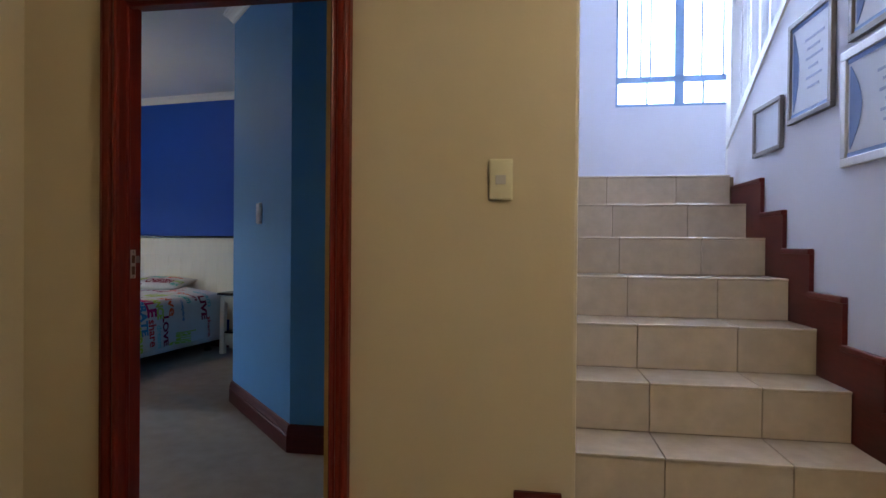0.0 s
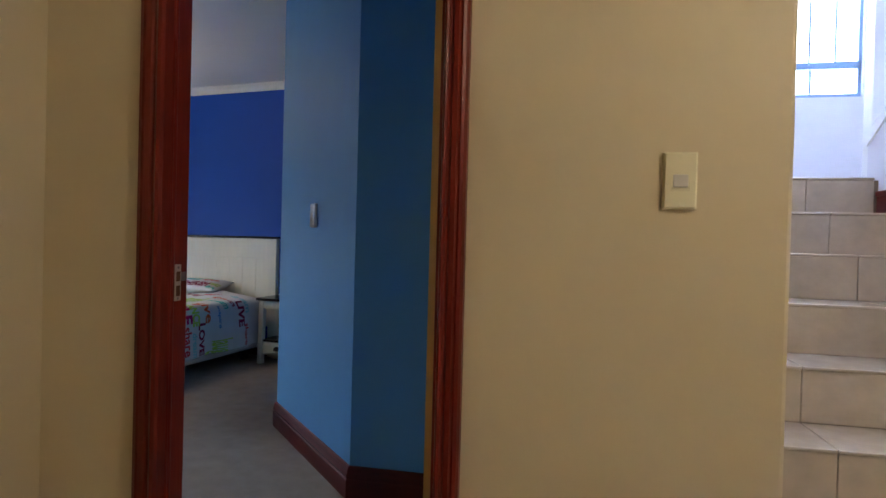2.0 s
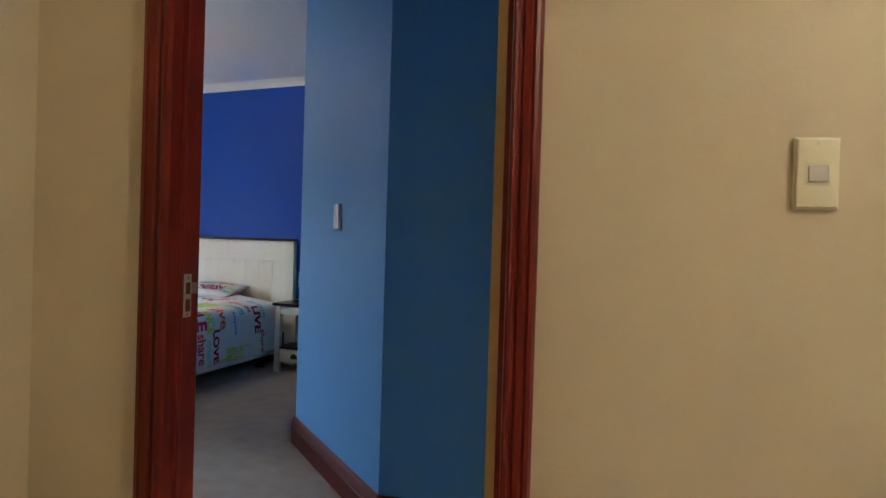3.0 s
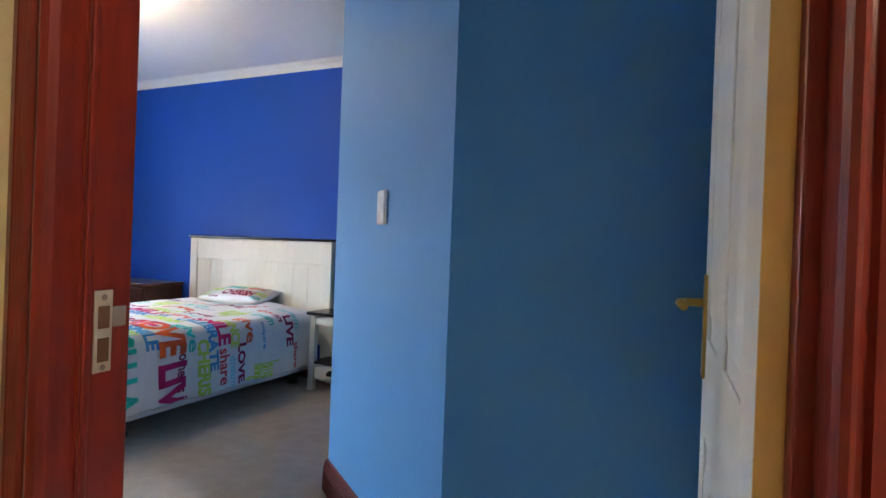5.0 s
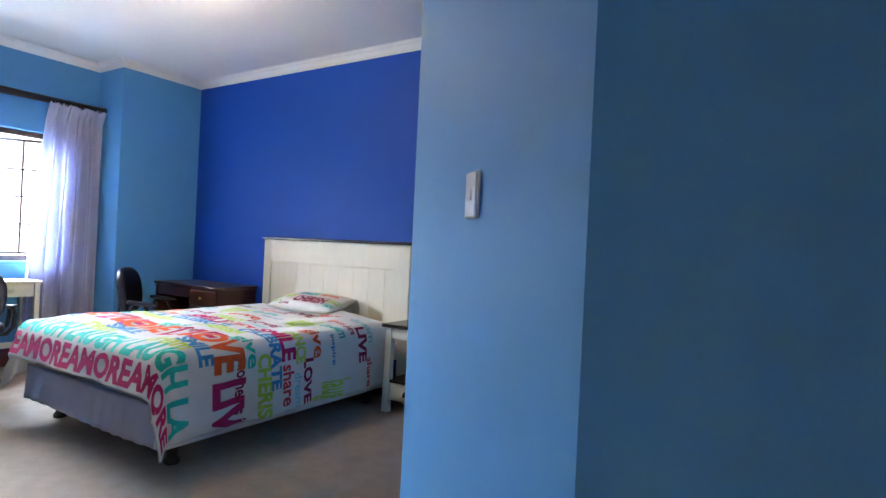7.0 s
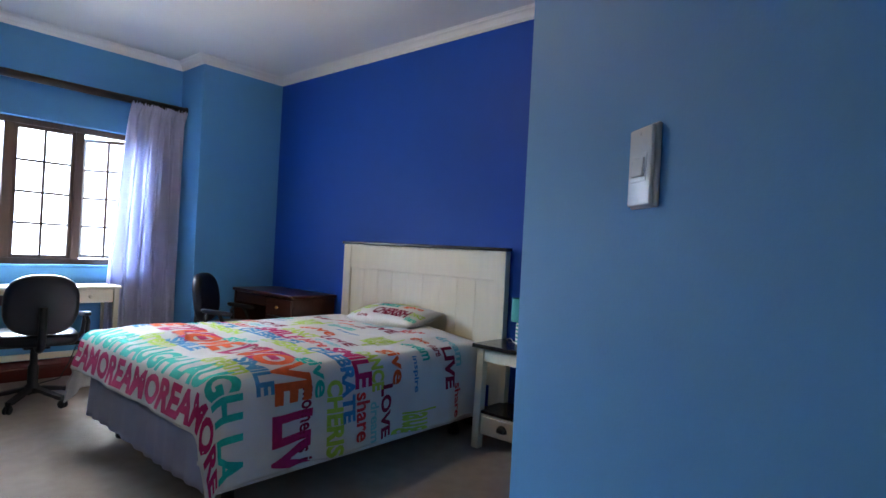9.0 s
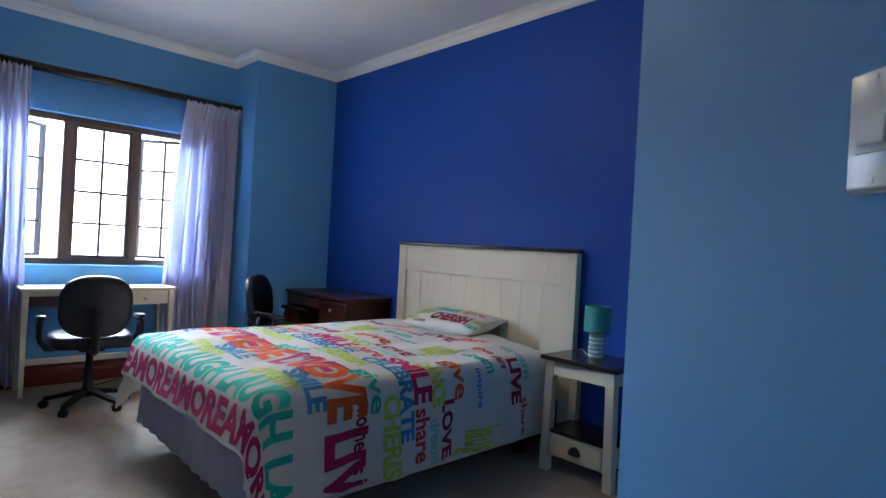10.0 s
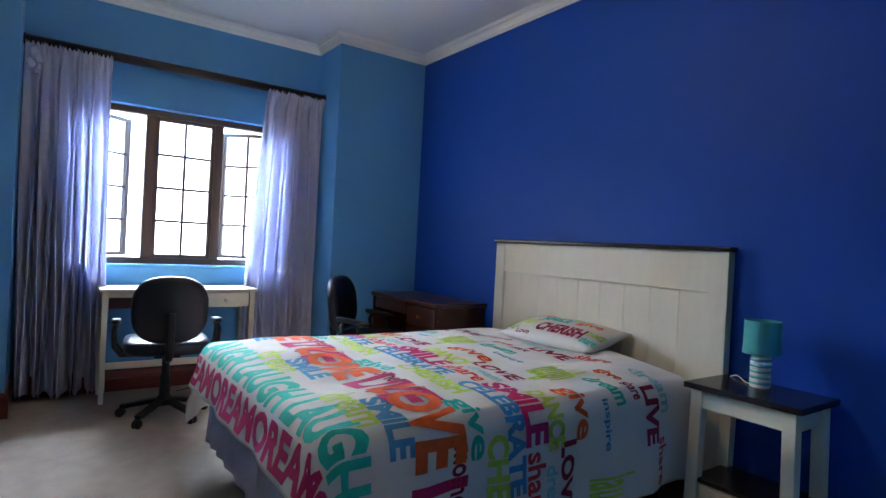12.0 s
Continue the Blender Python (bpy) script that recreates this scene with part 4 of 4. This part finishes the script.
dd = part("drawer", boxed(TD / 2 - 0.030, TD / 2 - 0.012, 0.10, TW / 2 - 0.06, TH - 0.105, TH - 0.006, 0.003), CREAM_WOOD, dt)
part("drawer_box", boxed(-TD / 2 + 0.03, TD / 2 - 0.032, 0.10, TW / 2 - 0.06, TH - 0.105, TH - 0.036), CREAM_WOOD, dt)
bm = bmesh.new()
lathe(bm, [(0.0, 0.0), (0.008, 0.0), (0.007, 0.010), (0.014, 0.016), (0.015, 0.023), (0.010, 0.029), (0.0, 0.030)], 18, pose(TD / 2 - 0.012, 0.27, TH - 0.055, 0, 90, 0))
part("knob", bm, CREAM_WOOD, dd, "", True)
part("pigeonhole", boxed(TD / 2 - 0.030, TD / 2 - 0.020, -TW / 2 + 0.055, 0.09, TH - 0.105, TH - 0.035), MAHOGANY, dt, "dark wooden drawer front")
part("stretcher", boxed(-TD / 2 + 0.015, -TD / 2 + 0.035, -TW / 2 + 0.05, TW / 2 - 0.05, 0.16, 0.205, 0.003), CREAM_WOOD, dt)
bm = bmesh.new()
tube(bm, [(-6.585, 3.55, 0.02), (-6.57, 3.52, 0.20), (-6.52, 3.47, 0.25), (-6.50, 3.42, 0.12), (-6.49, 3.36, 0.012), (-6.40, 3.2, 0.008)], 0.004, 8)
part("power_cord", bm, BLACK, None, "", True)
tagged(bpy.data.objects["power_cord"], "black power cord trailing under the writing table", "cable")


# ---- office chairs ----
def rounded_slab(bm, w, d, h, m, power=3.4, n=28):
    """A cushion with a superellipse outline and soft rims."""
    rings = []
    for z, s in ((-0.5, 0.80), (-0.44, 0.92), (-0.25, 0.985), (0.0, 1.0), (0.25, 0.985), (0.42, 0.94), (0.5, 0.82)):
        ring = []
        for i in range(n):
            a = 2 * math.pi * i / n
            c, q = math.cos(a), math.sin(a)
            x = abs(c) ** (2 / power) * (1 if c >= 0 else -1) * w / 2 * s
            y = abs(q) ** (2 / power) * (1 if q >= 0 else -1) * d / 2 * s
            ring.append(bm.verts.new(m @ Vector((x, y, z * h))))
        rings.append(ring)
    for a, b in zip(rings, rings[1:]):
        for i in range(n):
            bm.faces.new((a[i], a[(i + 1) % n], b[(i + 1) % n], b[i]))
    lo = bm.verts.new(m @ Vector((0, 0, -h * 0.54)))
    hi = bm.verts.new(m @ Vector((0, 0, h * 0.52)))
    for i in range(n):
        bm.faces.new((rings[0][(i + 1) % n], rings[0][i], lo))
        bm.faces.new((rings[-1][i], rings[-1][(i + 1) % n], hi))


def office_chair(at, turn, label):
    """Built facing +y, seat at 0.45 m."""
    ch = thing("office_chair", label, "office chair", at, turn, "office chairs at the tables")
    for k in range(5):
        a = 2 * math.pi * k / 5 + 0.31
        bm = bmesh.new()
        m = pose(0, 0, 0, 0, 0, math.degrees(a))
        pts = [(0.03, 0.115), (0.10, 0.102), (0.19, 0.082), (0.240, 0.074)]
        for (r0, z0), (r1, z1) in zip(pts, pts[1:]):
            w0, w1 = 0.026 - r0 * 0.03, 0.026 - r1 * 0.03
            vs = [bm.verts.new(m @ Vector(p)) for p in ((r0, -w0, z0), (r0, w0, z0), (r0, w0 * 0.7, z0 - 0.028), (r0, -w0 * 0.7, z0 - 0.028),
                                                        (r1, -w1, z1), (r1, w1, z1), (r1, w1 * 0.7, z1 - 0.024), (r1, -w1 * 0.7, z1 - 0.024))]
            for f in ((0, 1, 5, 4), (1, 2, 6, 5), (2, 3, 7, 6), (3, 0, 4, 7), (0, 3, 2, 1), (4, 5, 6, 7)):
                bm.faces.new([vs[i] for i in f])
        leg = part("base_arm", bm, BLACK, ch)
        bm = bmesh.new()
        cm = m @ pose(0.240, 0, 0.026, 90, 0, 0)
        for dz in (-0.018, 0.006):
            lathe(bm, [(0.0, dz), (0.022, dz), (0.026, dz + 0.003), (0.026, dz + 0.010), (0.022, dz + 0.013), (0.0, dz + 0.013)], 16, cm)
        lathe(bm, [(0.0, 0.02), (0.006, 0.02), (0.006, 0.055), (0.0, 0.055)], 8, m @ pose(0.240, 0, 0))
        part("castor", bm, BLACK, leg)
    bm = bmesh.new()
    lathe(bm, [(0.0, 0.075), (0.040, 0.075), (0.042, 0.12), (0.030, 0.135), (0.030, 0.25), (0.022, 0.255), (0.020, 0.385), (0.0, 0.385)], 20)
    part("column", bm, BLACK, ch, "", True)
    part("mechanism", boxed(-0.07, 0.07, -0.12, 0.10, 0.375, 0.402, 0.006), BLACK, ch)
    bm = bmesh.new()
    rounded_slab(bm, 0.47, 0.44, 0.085, pose(0, 0.01, 0.44))
    part("seat", bm, LEATHER, ch, "padded black seat", True)
    bm = bmesh.new()
    rounded_slab(bm, 0.40, 0.39, 0.075, pose(0, -0.235, 0.672, 98, 0, 0), 2.7)
    for v in bm.verts:
        v.co.y -= 0.9 * v.co.x ** 2 * -1 * 0.6
    part("backrest", bm, LEATHER, ch, "padded black oval backrest", True)
    bm = bmesh.new()
    tube(bm, [(0, -0.08, 0.385), (0, -0.20, 0.385), (0, -0.265, 0.41), (0, -0.285, 0.47), (0, -0.285, 0.66)], 0.022, 10)
    part("back_bar", bm, BLACK, ch, "", True)
    for s in (-1, 1):
        bm = bmesh.new()
        tube(bm, [(s * 0.12, 0.06, 0.395), (s * 0.24, 0.05, 0.40), (s * 0.272, 0.045, 0.45), (s * 0.275, 0.01, 0.54), (s * 0.268, -0.01, 0.572)], 0.014, 8)
        tube(bm, [(s * 0.12, -0.07, 0.395), (s * 0.24, -0.09, 0.40), (s * 0.272, -0.10, 0.45), (s * 0.275, -0.11, 0.54), (s * 0.268, -0.09, 0.572)], 0.014, 8)
        arm = part("arm_loop", bm, BLACK, ch, "", True)
        bm = bmesh.new()
        rounded_slab(bm, 0.052, 0.235, 0.030, pose(s * 0.268, -0.03, 0.585, -6, 0, 0), 3.0, 20)
        part("arm_pad", bm, LEATHER, arm, "", True)
    return ch


office_chair((-5.88, 3.045, 0), 84, "black padded office chair with armrests at the writing table")
office_chair((-5.68, 4.31, 0), -48, "black padded office chair turned beside the dark desk")

# ---- dark desk in the corner ----
desk = thing("desk", "dark mahogany pedestal desk in the corner beside the bed", "desk", (-5.655, 4.745, 0))
DW, DD, DH = 0.90, 0.44, 0.70
part("top", boxed(-DW / 2, DW / 2, -DD / 2, DD / 2, DH, DH + 0.026, 0.005), MAHOGANY, desk)
part("side_panel", boxed(-DW / 2 + 0.012, -DW / 2 + 0.034, -DD / 2 + 0.015, DD / 2 - 0.01, 0, DH, 0.002), MAHOGANY, desk)
part("pedestal", boxed(DW / 2 - 0.38, DW / 2 - 0.012, -DD / 2 + 0.03, DD / 2 - 0.01, 0.05, DH, 0.003), MAHOGANY, desk)
part("back_panel", boxed(-DW / 2 + 0.034, DW / 2 - 0.38, DD / 2 - 0.04, DD / 2 - 0.022, 0.25, DH, 0.002), MAHOGANY, desk)
part("plinth", boxed(DW / 2 - 0.37, DW / 2 - 0.022, -DD / 2 + 0.045, DD / 2 - 0.02, 0, 0.05), MAHOGANY, desk)
for z0, z1 in ((0.555, 0.685), (0.385, 0.545), (0.215, 0.375), (0.065, 0.205)):
    dr = part("drawer", boxed(DW / 2 - 0.37, DW / 2 - 0.022, -DD / 2 + 0.010, -DD / 2 + 0.030, z0, z1, 0.004), MAHOGANY, desk)
    bm = bmesh.new()
    lathe(bm, [(0.0, 0.0), (0.006, 0.0), (0.006, 0.008), (0.013, 0.014), (0.013, 0.020), (0.0, 0.023)], 14, pose(DW / 2 - 0.196, -DD / 2 + 0.010, (z0 + z1) / 2, 90, 0, 0))
    part("knob", bm, BRASS, dr, "small brass knob", True)
part("kneehole_drawer", boxed(-DW / 2 + 0.04, DW / 2 - 0.39, -DD / 2 + 0.02, -DD / 2 + 0.038, DH - 0.09, DH - 0.006, 0.003), MAHOGANY, desk)

# ---- ceiling lights ----
def ceiling_light(at, label, watts, colour, glow):
    cl = thing("ceiling_light", label, "ceiling light", at)
    bm = bmesh.new()
    lathe(bm, [(0.0, 0.0), (0.165, 0.0), (0.170, -0.012), (0.165, -0.026), (0.150, -0.028), (0.0, -0.028)], 36)
    part("rim", bm, STEEL, cl, "", True)
    bm = bmesh.new()
    lathe(bm, [(0.150, -0.026), (0.140, -0.055), (0.110, -0.080), (0.060, -0.096), (0.0, -0.100)], 36)
    part("bowl", bm, glow, cl, "frosted glass bowl", True)
    bulb = new("bulb", bpy.data.lights.new("bulb", "POINT"))
    bulb.data.energy, bulb.data.color, bulb.data.shadow_soft_size = watts, colour, 0.10
    bulb.location = place_now @ Vector((at[0], at[1], at[2] - 0.27))
    return cl


ceiling_light((-4.25, 3.30, CEIL), "round frosted glass ceiling light, lit, on the bedroom ceiling", 10.0, (1.0, 0.78, 0.52), LAMP_GLOW)
place_now = HALL_PLACE
ceiling_light((0.74, 0.28, 2.69), "round frosted glass ceiling light in the hall", 20.5, (1.0, 0.85, 0.60), LAMP_GLOW)

# ---- stairs: tiles, skirting, window, railing, certificates ----
JOINTS = [STAIR_L + 0.002, 0.247, 0.655, STAIR_R - 0.021]
for k in range(8):
    y, z0, z1 = FIRST + k * GOING, k * RISE, (k + 1) * RISE
    for x0, x1 in zip(JOINTS, JOINTS[1:]):
        part("riser_tile", boxed(x0 + 0.002, x1 - 0.002, y, y + 0.0098, z0 + 0.001, z1 - 0.013, 0.001, 1), TILE, stairs)
        part("tread_tile", boxed(x0 + 0.002, x1 - 0.002, y - 0.006, y + (GOING if k < 7 else 0.40) - 0.003, z1 - 0.0118, z1, 0.003, 2), TILE, stairs)
bm = bmesh.new()
pts = [(FIRST - 0.25, 0.0), (FIRST - 0.25, 0.366)]
for k in range(2, 8):
    y = 1.668 + 0.2634 * (k - 2)
    pts += [(y, 0.366 + 0.1835 * (k - 2)), (y, 0.5495 + 0.1835 * (k - 2))]
pts += [(3.414, 1.467), (3.414, 7 * RISE), (FIRST + 6 * GOING + 0.02, 6 * RISE), (FIRST + 0.1, 0.0)]
slab_yz(bm, pts, STAIR_R - 0.020, STAIR_R - 0.001)
part("stepped_skirting", bm, SKIRTING, stairs, "red-brown stepped wooden skirting")
bm = bmesh.new()
top = pts[1:-3]
for (y0, z0), (y1, z1) in zip(top, top[1:]):
    if abs(z1 - z0) < 1e-6:
        box(bm, STAIR_R - 0.027, STAIR_R - 0.001, min(y0, y1) - 0.004, max(y0, y1) + 0.004, z0 - 0.022, z0 + 0.003, 0.005)
part("skirting_moulding", bm, SKIRTING, stairs)

window_2 = thing("window_2", "tall steel stair window with burglar bars and bright daylight behind", "window", kind="structure")
SY = 4.80
for x0, x1, z0, z1 in ((SW_X0, SW_X1, SW_Z0, SW_Z0 + 0.03), (SW_X0, SW_X1, SW_Z1 - 0.03, SW_Z1), (SW_X0, SW_X1, 2.482, 2.535)):
    part("window_frame", boxed(x0, x1, SY - 0.025, SY + 0.025, z0, z1, 0.003), GLOW_TINTED_STEEL, window_2)
for x0, x1 in ((SW_X0, SW_X0 + 0.025), (0.958, 1.034), (SW_X1 - 0.025, SW_X1)):
    part("window_frame", boxed(x0, x1, SY - 0.025, SY + 0.025, SW_Z0, SW_Z1, 0.003), GLOW_TINTED_STEEL, window_2)
for x in (0.742, 1.19):
    part("glazing_bar", boxed(x - 0.008, x + 0.008, SY - 0.012, SY + 0.012, SW_Z0 + 0.03, 2.482), GLOW_TINTED_STEEL, window_2)
part("glazing_bar", boxed(0.570, 0.587, SY - 0.012, SY + 0.012, 2.535, SW_Z1 - 0.03), GLOW_TINTED_STEEL, window_2)
for x in (0.683, 0.761, 1.166, 1.334):
    bm = bmesh.new()
    tube(bm, [(x, SY - 0.045, 2.51), (x, SY - 0.045, 3.0), (x, SY - 0.045, 3.78)], 0.009, 8)
    for j in range(6):
        lathe(bm, [(0.0, 0), (0.016, 0.014), (0.0, 0.028)], 8, pose(x, SY - 0.045, 2.62 + 0.19 * j + (0.03 if x > 0.9 else 0)))
    part("burglar_bar", bm, GLOW_TINTED_STEEL, window_2)
for x0, x1 in ((SW_X0 + 0.025, 0.958), (1.034, SW_X1 - 0.025)):
    for z0, z1 in ((SW_Z0 + 0.03, 2.482), (2.535, SW_Z1 - 0.03)):
        p = part("pane", boxed(x0, x1, SY - 0.002, SY + 0.002, z0, z1), GLASS, window_2)
        p.visible_shadow = False

rail = thing("stair_railing", "white painted stair railing with slender balusters", "railing")


def slope_z(y):
    return 1.745 + (STAIR_END - y) * 0.69


bm = bmesh.new()
slab_yz(bm, [(STAIR_END - 0.002, slope_z(STAIR_END) - 0.03), (STAIR_END - 0.002, slope_z(STAIR_END) + 0.03), (1.47, slope_z(1.47) + 0.03), (1.47, slope_z(1.47) - 0.03)], STAIR_R - 0.012, 1.112)
part("stringer", bm, RAIL_WHITE, rail)
for i in range(15):
    y = 3.48 - i * 0.135
    bm = bmesh.new()
    box(bm, 1.035, 1.061, y - 0.013, y + 0.013, slope_z(y), slope_z(y) + 0.86)
    part("baluster", bm, RAIL_WHITE, rail)
bm = bmesh.new()
slab_yz(bm, [(STAIR_END - 0.002, slope_z(STAIR_END) + 0.85), (STAIR_END - 0.002, slope_z(STAIR_END) + 0.90), (1.47, slope_z(1.47) + 0.90), (1.47, slope_z(1.47) + 0.85)], 1.015, 1.085)
part("handrail", bm, RAIL_WHITE, rail)
part("newel", boxed(1.0, 1.09, STAIR_END + 0.002, STAIR_END + 0.092, 8 * RISE - 0.012, 2.80, 0.006), RAIL_WHITE, rail)


def certificate(y0, y1, z0, z1, frame_mat, bar, label, inner):
    """A framed sheet hung on the wall between the flights; y0 is the end nearer the window."""
    c = thing("framed_certificate", label, "picture frame", (STAIR_R, (y0 + y1) / 2, (z0 + z1) / 2), group="certificates on the stair wall")
    w, h = abs(y0 - y1), z1 - z0
    for a0, a1, b0, b1 in ((-w / 2, w / 2, -h / 2, -h / 2 + bar), (-w / 2, w / 2, h / 2 - bar, h / 2), (-w / 2, -w / 2 + bar, -h / 2 + bar, h / 2 - bar), (w / 2 - bar, w / 2, -h / 2 + bar, h / 2 - bar)):
        part("frame_bar", boxed(-0.024, -0.002, a0, a1, b0, b1, 0.003), frame_mat, c)
    sheet = part("sheet", boxed(-0.012, -0.004, -w / 2 + bar, w / 2 - bar, -h / 2 + bar, h / 2 - bar), PAPER, c)
    if inner:
        bw = w - 2 * bar
        bm = bmesh.new()
        arc = [(w / 2 - bar - 0.02 - 0.16 * bw * math.sin(math.pi * i / 14) ** 1.0 * 0.9, -h / 2 + bar + 0.03 + (h - 2 * bar - 0.06) * i / 14) for i in range(15)]
        slab_yz(bm, [(w / 2 - bar - 0.015, -h / 2 + bar + 0.03)] + arc + [(w / 2 - bar - 0.015, h / 2 - bar - 0.03)], -0.0145, -0.0125)
        part("printed_band", bm, PAPER_BLUE, sheet)
        for a0, a1, b0, b1 in ((-w / 2 + bar, w / 2 - bar, h / 2 - bar - 0.018, h / 2 - bar), (-w / 2 + bar, w / 2 - bar, -h / 2 + bar, -h / 2 + bar + 0.018)):
            part("printed_band", boxed(-0.0142, -0.0123, a0, a1, b0, b1), PAPER_BLUE, sheet)
        for j in range(6):
            zz = h / 2 - bar - 0.10 - j * (h - 2 * bar - 0.16) / 6
            ll = (0.30, 0.20, 0.26, 0.15, 0.24, 0.18)[j] * bw
            part("text_line", boxed(-0.0138, -0.0123, -ll - 0.05 * bw, ll * 0.6 - 0.05 * bw, zz, zz + 0.010), INK, sheet)
    return c


certificate(3.10, 2.76, 1.585, 1.843, FRAME_GREY, 0.022, "small dark framed certificate on the stair wall", False)
certificate(2.685, 2.30, 1.674, 2.135, FRAME_GREY, 0.024, "grey framed blue certificate on the stair wall", True)
certificate(2.225, 1.66, 1.415, 1.855, SILVER, 0.034, "silver framed blue certificate on the stair wall", True)
certificate(2.18, 1.66, 1.882, 2.30, FRAME_GREY, 0.026, "grey framed certificate hung above another", True)
